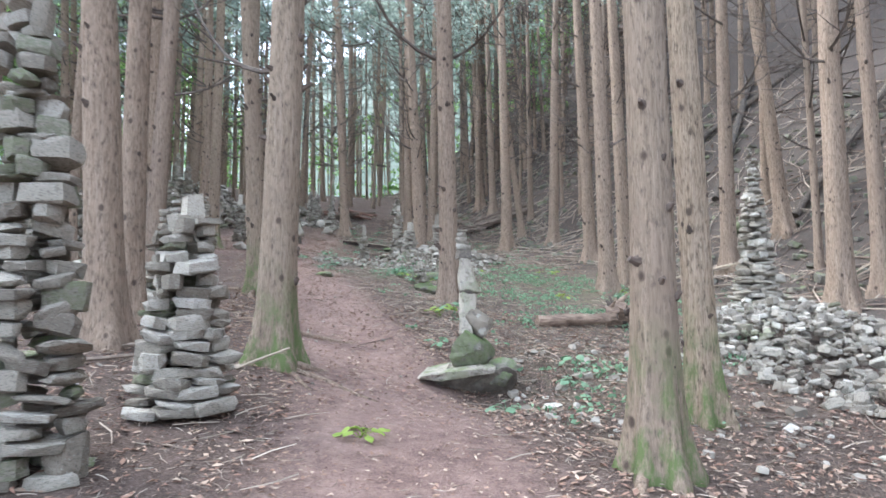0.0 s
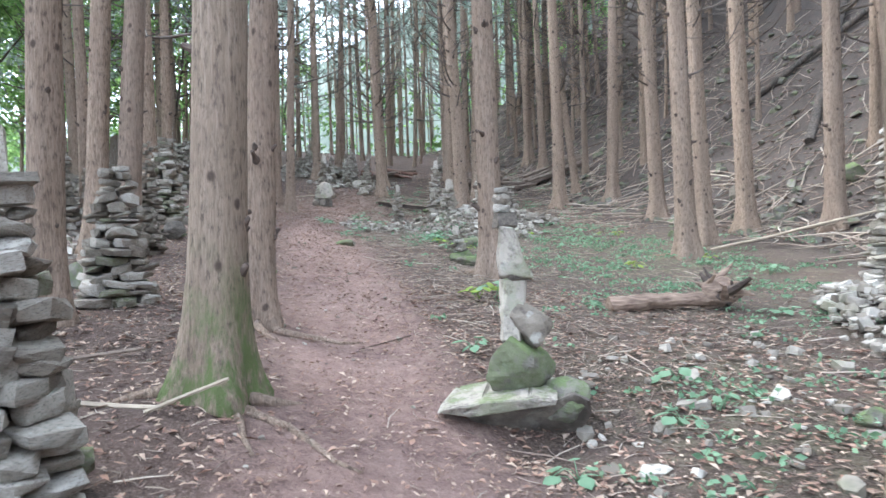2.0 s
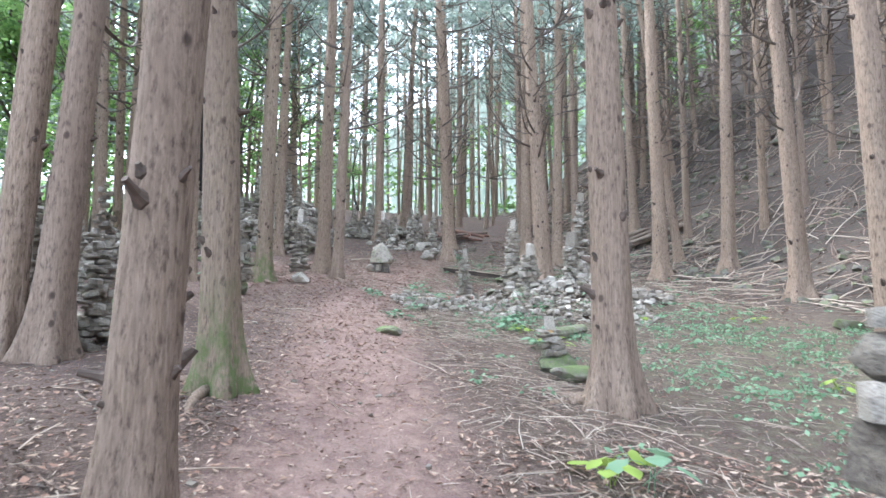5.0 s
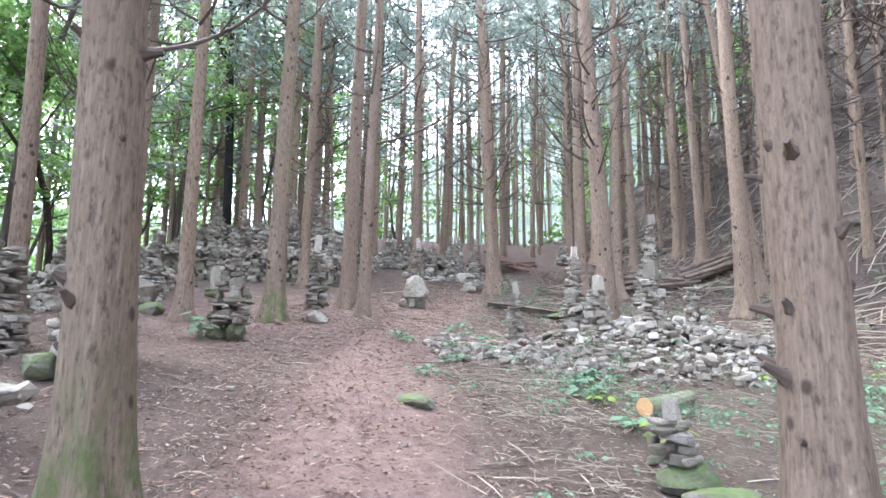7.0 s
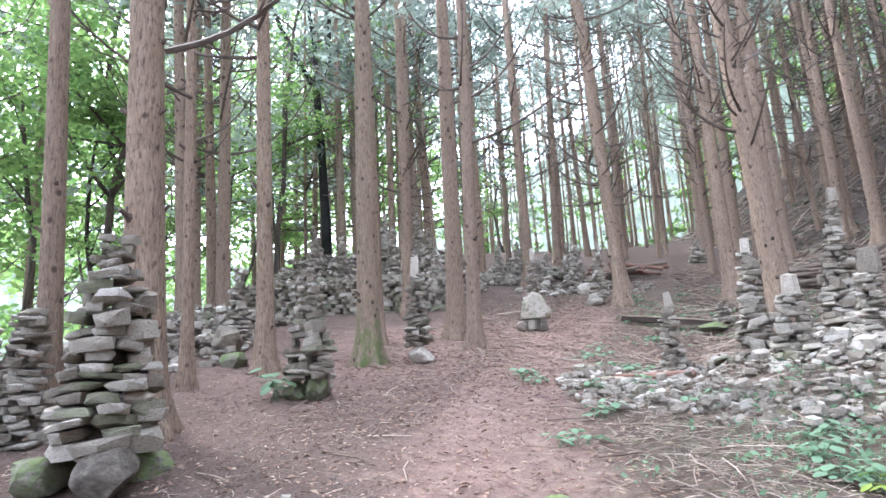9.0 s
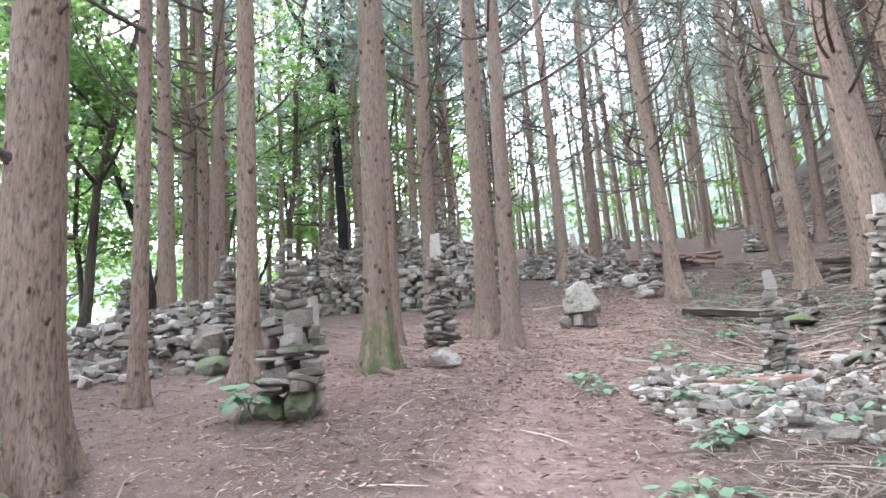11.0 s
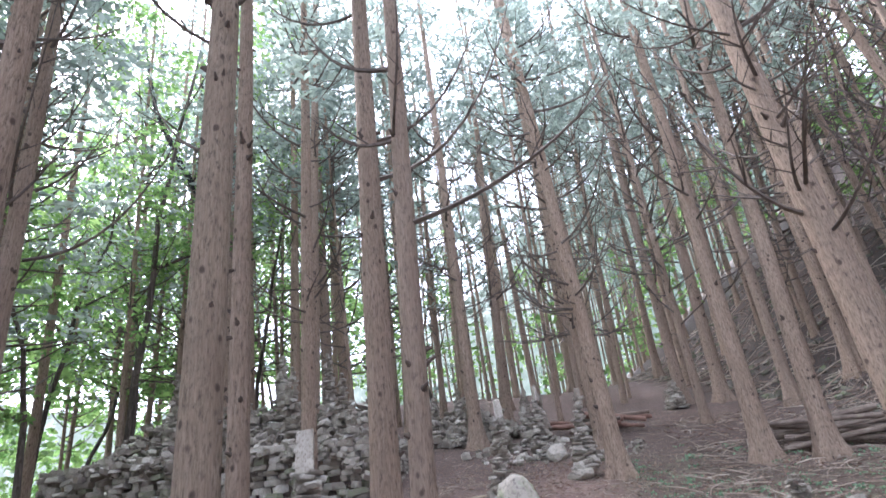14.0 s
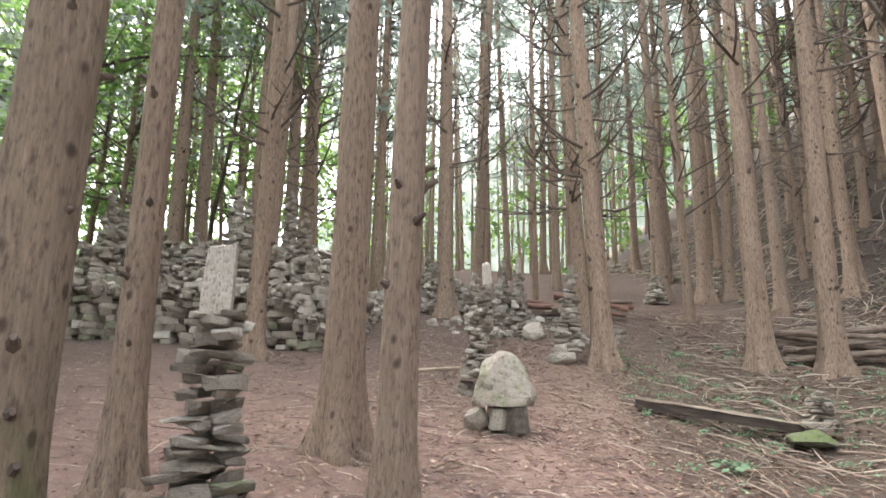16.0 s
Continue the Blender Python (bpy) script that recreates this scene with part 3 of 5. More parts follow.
def conifer(x, y, dia, lx=0.0, ly=0.0, label=PLAIN, mossy=False, stubs=12, branches=None, low=3.2, height=17.0, crown=True, roots=0):
    """A planted conifer: trunk, broken stubs, bare branches and a high thin crown."""
    seed = len(TREE_SPOTS) + 1
    TREE_SPOTS.append((x, y))
    r = random.Random(seed * 13)
    branches = (17 if y > 15 else 5) if branches is None else branches
    z0 = gz(x, y)
    tree = thing("conifer_tree", label, "tree", (x, y, z0), "plantation conifers")
    trunk = part("trunk", trunk_mesh("trunk", dia, height, (lx, ly), seed), BARK_MOSSY if mossy else BARK, tree)

    def on_trunk(z, a, inset=0.0):
        q = dia / 2 * (1 - 0.72 * z / height) - inset
        return (lx * z + 0.035 * noise.noise((z * 0.22, seed, 0)) + q * math.cos(a), ly * z + q * math.sin(a), z)

    for _ in range(stubs):
        z, a, k = 0.6 + 6.4 * r.random(), r.uniform(0, 6.283), r.uniform(0.5, 1.25) * (0.8 + dia)
        part("branch_stub", r.choice(STUBS), STUBWOOD, tree, "", Matrix.LocRotScale(on_trunk(z, a, 0.005), Euler((0, -r.uniform(-0.1, 0.5), a)), (k * r.uniform(0.7, 1.6), k, k)))
    for _ in range(branches):
        z, a, k = r.uniform(low, 11), r.uniform(0, 6.283), r.uniform(0.5, 1.15)
        part("dead_branch", r.choice(BRANCHES), DEADWOOD, tree, "", Matrix.LocRotScale(on_trunk(z, a, 0.02), Euler((0, 0, a)), (k, k, k * r.uniform(0.6, 1.2))))
    for i in range(roots):
        a = r.uniform(0, 6.283)
        ln = r.uniform(0.4, 0.9)
        pts = []
        for j in range(6):
            d = dia * 0.5 + ln * j / 5
            px, py = d * math.cos(a + 0.12 * j), d * math.sin(a + 0.12 * j)
            pts.append((px, py, gz(x + px, y + py) - z0 + 0.035 - 0.016 * j))
        v, f = tube(pts, [0.05, 0.042, 0.034, 0.027, 0.02, 0.008], 7)
        part("root", mesh_from("root", v, f, True), BARK, tree)
    if crown:
        part("crown", r.choice(CROWNS), NEEDLES, tree, "", Matrix.LocRotScale((lx * 12, ly * 12, r.uniform(-0.6, 1.2)), Euler((0, 0, r.uniform(0, 6.28))), (1, 1, 1)))
        if x < -8:      # fuller crowns at the light edge of the stand
            part("crown", r.choice(CROWNS), NEEDLES, tree, "", Matrix.LocRotScale((lx * 12, ly * 12, r.uniform(-2.6, -1.4)), Euler((0, 0, r.uniform(0, 6.28))), (1.2, 1.2, 1)))
    return tree


def root_along(tree, points, thick):
    """A surface root of a tree through points on the ground."""
    o = tree.matrix_basis.translation
    n = len(points)
    pts = [(x - o.x, y - o.y, gz(x, y) - o.z + thick * (0.35 - 0.5 * i / n)) for i, (x, y) in enumerate(points)]
    v, f = tube(pts, [thick * (1 - 0.8 * i / n) for i in range(n)], 8)
    part("root", mesh_from("root", v, f, True), BARK, tree)


MOSSY = "conifer with brown bark and green moss on its foot"
# beside the first stretch of the trail
conifer(-3.16, 6.11, 0.36, -0.045, -0.024, stubs=14)
conifer(-3.48, 7.18, 0.29, 0.003, 0.003, stubs=14)
mossy_tree = conifer(-1.54, 6.06, 0.36, 0.020, 0.011, MOSSY, True, 40, 4, roots=3)
root_along(mossy_tree, ((-1.40, 5.98), (-1.22, 5.88), (-1.02, 5.82), (-0.84, 5.68), (-0.68, 5.52), (-0.52, 5.44)), 0.034)
root_along(mossy_tree, ((-1.40, 5.92), (-1.27, 5.76), (-1.18, 5.58), (-1.06, 5.40)), 0.028)
rooted_tree = conifer(-1.97, 7.87, 0.28, 0.029, 0.012, "slim conifer with a long root across the trail", False, 34, 4, roots=3)
root_along(rooted_tree, ((-1.86, 7.78), (-1.70, 7.70), (-1.52, 7.74), (-1.36, 7.80), (-1.2, 7.78), (-1.05, 7.86)), 0.05)
conifer(1.34, 4.10, 0.29, -0.003, 0.001, "conifer with rough peeling brown bark", True, 40, 3, roots=2)
conifer(2.14, 5.27, 0.26, -0.017, 0.007, MOSSY, True, 18, 3)
conifer(0.17, 10.95, 0.34, -0.012, 0.0, "straight conifer with knotty grey-brown bark", False, 34, 4, roots=2)
conifer(3.82, 14.18, 0.37, -0.014, 0.005, roots=3)
conifer(4.89, 16.32, 0.36, -0.020, 0.007)
conifer(6.16, 17.27, 0.42, -0.014, 0.006, "thick conifer with spreading roots below the bank", False, 14, 5, roots=5)
conifer(4.98, 20.39, 0.42, -0.027, 0.008, branches=18)
conifer(4.44, 24.18, 0.40, 0.032, -0.006)
conifer(2.68, 24.57, 0.45, -0.007, 0.001, branches=9)
conifer(3.56, 26.51, 0.29, -0.108, 0.016, "thin conifer leaning well over", stubs=6)
conifer(7.35, 15.81, 0.39, 0.012, -0.006)
conifer(9.07, 16.28, 0.39, -0.060, 0.034)
conifer(7.20, 11.24, 0.42, 0.005, -0.003)
conifer(8.11, 11.49, 0.29, -0.003, 0.002)
conifer(-7.15, 12.11, 0.22, 0.018, 0.014)
conifer(-5.12, 10.25, 0.29, 0.028, 0.021)
conifer(-4.71, 10.31, 0.31, 0.035, 0.023)
conifer(-9.86, 13.58, 0.38, 0.0, 0.0)
conifer(-8.21, 31.99, 0.38, -0.003, -0.001)
conifer(-4.08, 26.55, 0.36, -0.040, -0.007, "conifer with many bare upswept branches", False, 10, 36, 2.6)
# round the middle of the walk
conifer(-2.91, 10.14, 0.31, -0.040, -0.034, MOSSY, True, 36, 4, roots=2)
conifer(-7.48, 13.56, 0.23, -0.018, -0.020)
conifer(-6.42, 17.62, 0.33, 0.010, 0.002, MOSSY, True, 44, 6, 4.6, roots=4)
conifer(-6.32, 20.67, 0.36, 0.010, 0.004, "conifer with smooth reddish brown bark", False, 12, 5, roots=3)
conifer(-5.45, 19.45, 0.25, 0.020, 0.008, "slim conifer with pale roots spreading on bare earth", False, 20, 5, roots=4)
conifer(-7.68, 30.20, 0.37, -0.008, -0.002)
conifer(-4.43, 29.28, 0.38, -0.038, -0.006, "conifer crowded with bare upswept branches", False, 10, 40, 2.8)
conifer(-0.67, 22.0, 0.44, -0.042, 0.002, "leaning conifer with long bare branches", False, 18, 40, 3.4)
conifer(-7.52, 16.65, 0.25, -0.006, -0.006, stubs=20)
conifer(-11.21, 19.56, 0.31, -0.003, -0.003)
conifer(-11.14, 18.46, 0.29, -0.024, -0.027)
conifer(-6.28, 13.66, 0.38, -0.012, -0.022, "conifer with furrowed brown bark behind a cairn", False, 22, 4)
conifer(-7.64, 15.37, 0.16, -0.005, -0.010, "very slim young conifer with brown bark", stubs=16)
conifer(-10.88, 27.19, 0.37, 0.024, 0.013)
conifer(-7.69, 34.27, 0.37, 0.041, 0.010)
conifer(-11.68, 19.76, 0.25, -0.022, -0.027)
conifer(-12.74, 20.29, 0.25, -0.024, -0.031)
# ahead of the end of the walk
conifer(-7.21, 19.21, 0.23, -0.003, -0.003, "slim conifer with brown bark and spreading foot", False, 18, 4, roots=4)
conifer(-9.33, 24.30, 0.31, 0.007, 0.004, stubs=22)
conifer(-0.97, 35.02, 0.42, 0.004, -0.001)
conifer(-1.39, 27.55, 0.39, -0.004, 0.001, branches=18, roots=2)
conifer(-0.33, 27.41, 0.39, 0.019, -0.006, branches=18, roots=3)
conifer(0.47, 32.89, 0.34, -0.008, 0.002, branches=18)
conifer(-8.20, 37.36, 0.34, 0.014, 0.002)
conifer(-14.17, 28.39, 0.36, -0.003, -0.003)
conifer(-14.13, 29.43, 0.38, -0.015, -0.011)
conifer(-12.31, 30.85, 0.40, -0.012, -0.006)
conifer(-12.67, 32.77, 0.35, -0.029, -0.014)
conifer(-2.39, 42.64, 0.36, 0.007, 0.0)
conifer(-0.32, 35.13, 0.33, 0.037, -0.007)
conifer(2.11, 32.92, 0.31, 0.006, -0.002, branches=18)
conifer(-6.55, 45.82, 0.37, 0.020, 0.002)
conifer(-2.10, 35.54, 0.38, -0.013, 0.0)
conifer(2.26, 33.07, 0.38, -0.037, 0.006, branches=18)
conifer(2.74, 31.21, 0.36, -0.021, 0.004, branches=18)


def open_ground(x, y):
    """The clearings and sight lines where no further tree stands."""
    if y < 24 and -9 < x - 0.0 * y < 7.5 + 0.0 * y and y > -4:
        return True
    if abs(x + 8) < 5.4 and 12 < y < 29.5:
        return True
    if -6.5 < x < 3 and y < 31:
        return True
    return False


def moved(me, m):
    """Vertices and faces of a mesh under a matrix."""
    v = np.array([q.co[:] for q in me.vertices])
    a = np.array(m)
    return v @ a[:3, :3].T + a[:3, 3], [tuple(p.vertices) for p in me.polygons]


def far_forest():
    r = random.Random(77)
    spots = list(TREE_SPOTS)
    made, stems, tops = 0, [], []
    for n in range(6000):
        if made >= 435:
            break
        dense = made >= 400
        x, y = (r.uniform(0, 13), r.uniform(25.5, 44)) if dense else (r.uniform(-24, 27), r.uniform(-10, 70))
        if y < 20 and -9 < x < 8 and y > -4:
            continue
        if open_ground(x, y) or (x < -14 and y < 30 and r.random() < 0.45):
            continue
        # the few trees kept behind the start are unseen, added to shape the light
        if y < 0 and r.random() < 0.6:
            continue
        if any((x - a) ** 2 + (y - b) ** 2 < (1.1 if dense else 1.9) for a, b in spots):
            continue
        spots.append((x, y))
        made += 1
        k = r.uniform(0.4, 0.95)
        tall = r.uniform(1.15, 1.5) if y > 24 else 1.1
        tilt = Euler((r.gauss(0, 0.022), r.gauss(0, 0.022), 0))
        stem, top = Matrix.LocRotScale((0, 0, 0), tilt, (k, k, tall)), Matrix.LocRotScale((0, 0, r.uniform(-1, 1)), tilt, (1.05, 1.05, tall))
        trunk, crown = r.choice(FAR_TRUNKS), r.choice(CROWNS + CROWNS_LOW if y > 34 else (CROWNS_LOW if x < -8 and y > 24 else CROWNS))
        place = Matrix.Translation((x, y, gz(x, y))) @ Matrix.Rotation(r.uniform(0, 6.28), 4, "Z")
        if y > 38 or x > 17:
            stems.append(moved(trunk, place @ stem))
            if made % 5 < (4 if x > -7 else 3):
                tops.append(moved(crown, place @ top))
            continue
        tree = thing("conifer_tree", "distant slender conifer with bare brown trunk", "tree", (x, y, gz(x, y)), "plantation conifers")
        tree.matrix_basis = place
        part("trunk", trunk, BARK, tree, "", stem)
        part("branchwork", r.choice(FAR_BRANCHES), DEADWOOD, tree, "", Matrix.LocRotScale((0, 0, 0), tilt, (1, 1, 1)), "stuff")
        part("crown", crown, NEEDLES, tree, "", top)
    for name, label, pieces, mat in (("far_trunks", "thin bare trunks of the distant plantation", stems, BARK), ("far_crowns", "thin green crowns of the distant plantation", tops, NEEDLES)):
        tagged(part(name, joined(name, pieces), mat, None, label, None, "stuff"), "", "trees")


far_forest()


def low_crowned(x, y, tall, seed):
    """A conifer that keeps its foliage far down, at the open edge of the plantation."""
    r = random.Random(seed)
    tree = thing("conifer_tree", "conifer with drooping green foliage at the wood's edge", "tree", (x, y, gz(x, y)), "plantation conifers")
    part("trunk", r.choice(FAR_TRUNKS), BARK, tree, "", Matrix.Diagonal((0.8, 0.8, tall, 1)))
    for turn in (0.4, 2.5):
        part("crown", CROWNS_LOW[r.randrange(3)], NEEDLES, tree, "", Matrix.LocRotScale((0, 0, r.uniform(-0.8, 0.4)), Euler((0, 0, turn + r.random())), (1.25, 1.25, tall)))


for i, (ex, ey) in enumerate(((-14.2, 21.4), (-16.4, 24.6), (-18.2, 29.0), (-18.8, 33.5), (-20.5, 25.5), (-17.0, 19.0))):
    low_crowned(ex, ey, 1.0 + 0.06 * (i % 4), 700 + i)


def high_crowned(x, y, seed):
    """A tall conifer with a wide, full crown above the stand."""
    r = random.Random(seed)
    tree = thing("conifer_tree", "tall conifer with a wide dense green crown", "tree", (x, y, gz(x, y)), "plantation conifers")
    part("trunk", r.choice(FAR_TRUNKS), BARK, tree, "", Matrix.Diagonal((1.0, 1.0, 1.3, 1)))
    for turn in (0.3, 2.2, 4.4):
        part("crown", r.choice(CROWNS), NEEDLES, tree, "", Matrix.LocRotScale((0, 0, r.uniform(-2.5, 1.0)), Euler((0, 0, turn)), (1.6, 1.6, 1.2)))


for i, (ex, ey) in enumerate(((-12.7, 29.6), (-10.4, 32.8), (-14.3, 33.2), (-5.4, 37.0), (-1.6, 38.5), (3.6, 37.5))):
    high_crowned(ex, ey, 760 + i)


def broadleaf(x, y, height, seed, label="crooked broadleaf tree with dark trunk and bright leaves", dia=0.16, leaves=70, lowest=0.3):
    """A bent dark trunk with forking limbs and a loose bright crown."""
    r = random.Random(seed)
    tree = thing("broadleaf_tree", label, "tree", (x, y, gz(x, y) - 0.1), "broadleaf trees")
    pts, rad, p, d = [], [], Vector((0, 0, 0)), Vector((r.uniform(-0.25, 0.25), r.uniform(-0.25, 0.25), 1)).normalized()
    for i in range(10):
        pts.append(p.copy())
        rad.append(dia / 2 * (1 - 0.075 * i) * (1.5 if i == 0 else 1))
        p += d * height / 10
        d = (d + Vector((r.gauss(0, 0.13), r.gauss(0, 0.13), 0.05))).normalized()
    v, f = tube(pts, rad, 9)
    part("trunk", mesh_from("trunk", v, f, True), BARK_DARK, tree)
    centres = []
    for j in range(8):
        i = r.randint(3, 9)
        q, a = pts[i].copy(), r.uniform(0, 6.28)
        e = Vector((math.cos(a), math.sin(a), r.uniform(0.1, 0.9))).normalized()
        lp, lr, ln = [], [], height * r.uniform(0.2, 0.4)
        for t in range(6):
            lp.append(q.copy())
            lr.append(rad[i] * 0.6 * (1 - 0.16 * t))
            q += e * ln / 6
            e = (e + Vector((r.gauss(0, 0.18), r.gauss(0, 0.18), 0.04))).normalized()
            centres.append((tuple(q + Vector((r.gauss(0, 0.3), r.gauss(0, 0.3), r.gauss(0, 0.2)))), r.uniform(0.35, 0.8)))
        v, f = tube(lp, lr, 6)
        part("limb", mesh_from("limb", v, f, True), BARK_DARK, tree)
    while len(centres) < leaves:
        c, k = r.choice(centres)
        centres.append(((c[0] + r.gauss(0, 0.5), c[1] + r.gauss(0, 0.5), max(height * lowest, c[2] + r.gauss(0, 0.5))), r.uniform(0.35, 0.8)))
    part("crown", leaf_cloud("crown", centres, 34, 0.35, 0.16, seed, 0.15, 0.6), BROAD, tree)
    return tree


for i, (bx, by, bh) in enumerate(((-14.6, 17.2, 7.0), (-13.2, 14.6, 6.5), (-16.5, 20.5, 8.0), (-15.2, 23.6, 7.5), (-18.5, 17.5, 8.0), (-19.5, 24.0, 9.0), (-12.2, 11.0, 6.5), (-22.0, 20.0, 9.0),
                                  (-17.5, 28.5, 9.0), (-21.0, 30.0, 9.0), (-16.0, 12.5, 7.0), (-24.5, 26.0, 10.0))):
    broadleaf(bx, by, bh, 500 + i)
for i, (bx, by, bh) in enumerate(((2.5, 44.0, 8.0), (-1.0, 50.0, 9.0), (6.0, 38.0, 7.0), (9.0, 43.0, 8.0), (-15.0, 31.0, 12.0), (-17.5, 25.5, 11.0), (-14.0, 46.0, 9.0), (-20.0, 40.0, 9.0))):
    broadleaf(bx, by, bh, 540 + i, "broadleaf tree with bright green crown among conifers")
for i, (bx, by, bh) in enumerate(((-16.6, 22.4, 14.0), (-16.0, 27.0, 15.0), (-14.8, 19.2, 13.0))):
    broadleaf(bx, by, bh, 580 + i, "tall broadleaf tree with a high green crown", 0.22, 190, 0.45)


def forked_tree(x, y):
    """A dead-looking dark tree whose stem forks into three high limbs."""
    tree = thing("forked_tree", "slim blackish tree forking into bare upright limbs", "tree", (x, y, gz(x, y)), "")
    v, f = tube([(0, 0, -0.3), (-0.03, 0, 2.7), (-0.16, 0, 5.5), (-0.38, 0, 8.5)], [0.22, 0.18, 0.16, 0.145], 9)
    part("trunk", mesh_from("trunk", v, f, True), BARK_BLACK, tree)
    for ends in (((-0.38, 0, 8.4), (-1.1, -0.4, 9.9), (-2.0, -0.8, 12.2), (-2.6, -1.1, 15.5)), ((-0.38, 0, 8.4), (-0.48, 0.1, 10.3), (-1.0, 0.3, 12.8), (-1.2, 0.3, 16)), ((-0.34, 0, 8.35), (0.2, 0, 9.4), (0.28, 0.1, 12), (0.6, 0.1, 16))):
        v, f = tube(ends, [0.125, 0.10, 0.08, 0.035], 7)
        part("limb", mesh_from("limb", v, f, True), BARK_BLACK, tree)


forked_tree(-15.0, 28.6)


def far_woods():
    """Leaf masses of the woods that close the view, with gaps for the sky."""
    r = random.Random(5)
    for name, label, mat, spots, size in (
        ("far_woods", "hazy green conifer woods closing the distance", NEEDLES, [(r.uniform(-60, 55), r.uniform(55, 90), r.uniform(1.0, 20)) for _ in range(330)] + [(r.uniform(-34, 30), r.uniform(44, 78), r.uniform(12, 30)) for _ in range(1300)], 0.5),
        ("far_woods", "bright broadleaf woods beyond the valley", BROAD, [(r.uniform(-46, -19), r.uniform(0, 62), r.uniform(-3, 17)) for _ in range(2400)] + [(r.uniform(-50, -26), r.uniform(10, 70), r.uniform(13, 30)) for _ in range(1500)] + [(r.uniform(-34, 20), r.uniform(44, 72), r.uniform(0.3, 9)) for _ in range(350)], 0.42),
    ):
        centres = []
        for x, y, h in spots:
            if noise.noise((x * 0.11, y * 0.11, h * 0.16)) > -0.3:
                base = max(gz(x, y), -1.0 if x < -19 else -9)
                centres.append(((x, y, base + h), r.uniform(0.7, 1.6)))
        ob = part(name, leaf_cloud(name, centres, 30, 0.55, size * 1.0, 9, 0.2, 0.6), mat, None, label, None, "stuff")
        tagged(ob, "", "trees")


far_woods()


def glowing_backdrop():
    """A glowing backdrop over 90 m off: pale wooded slopes, haze painted as emission."""
    m = Mat("glowing_backdrop", 1.0, 0, 0)
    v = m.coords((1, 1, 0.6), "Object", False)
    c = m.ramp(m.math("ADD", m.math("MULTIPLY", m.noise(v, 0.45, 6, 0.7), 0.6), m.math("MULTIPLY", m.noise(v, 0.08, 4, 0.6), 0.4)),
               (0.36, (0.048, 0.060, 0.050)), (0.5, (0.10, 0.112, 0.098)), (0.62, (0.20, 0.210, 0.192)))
    # brighter towards the valley, dimmer to the right: sun and shade painted in
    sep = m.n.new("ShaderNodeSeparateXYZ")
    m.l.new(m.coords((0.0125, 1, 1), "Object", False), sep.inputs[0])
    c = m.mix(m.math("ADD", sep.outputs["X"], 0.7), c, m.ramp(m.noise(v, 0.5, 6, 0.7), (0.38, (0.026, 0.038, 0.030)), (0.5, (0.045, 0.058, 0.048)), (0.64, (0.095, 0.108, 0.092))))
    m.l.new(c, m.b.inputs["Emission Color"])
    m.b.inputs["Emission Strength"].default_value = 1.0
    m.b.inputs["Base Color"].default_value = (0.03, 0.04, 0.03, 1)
    verts, faces, n = [], [], 220
    for i in range(n + 1):
        a = radians(-100 + 200 * i / n)
        far = 115 + 12 * noise.noise((a * 1.5, 0, 3))
        rise = 1 / (1 + math.exp(-(a + 0.2) / 0.12))      # low over the valley, high where the hill goes on
        top = 32 + 48 * rise + 9 * noise.noise((a * 2.2, 1, 0)) + 4.5 * noise.noise((a * 11, 2, 0)) + 2.5 * noise.noise((a * 41, 3, 0))
        for k in range(5):
            verts.append((-4 + (far + 6 * k) * math.sin(a), 15 + (far + 6 * k) * math.cos(a), -45 + (top + 45) * k / 4))
    for i in range(n):
        for k in range(4):
            b = i * 5 + k
            faces.append((b, b + 5, b + 6, b + 1))
    tagged(part("backdrop", mesh_from("backdrop", verts, faces), m.m, None, "glowing backdrop painted as hazy green wooded slopes", None, "structure"), "", "distance")


glowing_backdrop()

# ---------------------------------------------------------------- cairns


def boulder_base(*rocks):
    """Gives a function that lays large foot stones: rows of (x, y, sx, sy, sz, mossy, seed)."""

    def lay(top, r):
        high = 0.0
        for x, y, sx, sy, sz, mossy, seed in rocks:
            stone(top, BOULDERS[seed % 5], x, y, sz * 0.42, sx, sy, sz, seed * 1.3, 0.0, 0.0, STONE_DARK_SHADE if mossy is None else (STONE_GREEN if mossy else None))
            high = max(high, sz * 0.80)
        return high

    return lay


cairn(-2.03, 3.40, 2.45, 0.50, 0.28, "tall dark cairn of flat mossy grey stones", (-0.1, -0.05), mossy=0.35, seed=1, coarse=1.25, curve=1.6)
cairn(-1.79, 4.58, 1.52, 0.80, 0.28, "leaning cairn of grey slabs topped by a white block", (0.05, 0.0), mossy=0.12, seed=2, coarse=1.15, cap=(0.17, 0.14, 0.19, True), curve=0.8)
cairn(-3.40, 8.0, 1.30, 0.76, 0.30, "broad cairn of grey stones with a mossy rock beside", (0.02, 0.02), mossy=0.1, seed=3, coarse=1.2, curve=0.9)
cairn(-5.03, 10.6, 1.70, 0.50, 0.18, "cairn with two upright pillar stones on top", (0, 0), seed=4, cap=(0.14, 0.12, 0.42, False))
cairn(-4.75, 10.95, 1.62, 0.46, 0.12, "slender grey cairn among conifer trunks", (0, 0), seed=5)
cairn(-7.53, 12.9, 1.68, 0.70, 0.2, "rough grey cairn beyond the trees", (0, 0), seed=6)
cairn(-7.9, 11.6, 1.2, 0.7, 0.3, "low broad cairn of grey rubble stones", (0, 0), seed=7)
cairn(5.45, 10.75, 3.0, 1.05, 0.14, "tall grey cairn rising from a stone heap", (-0.02, 0.01), seed=8, coarse=1.1, curve=0.7)
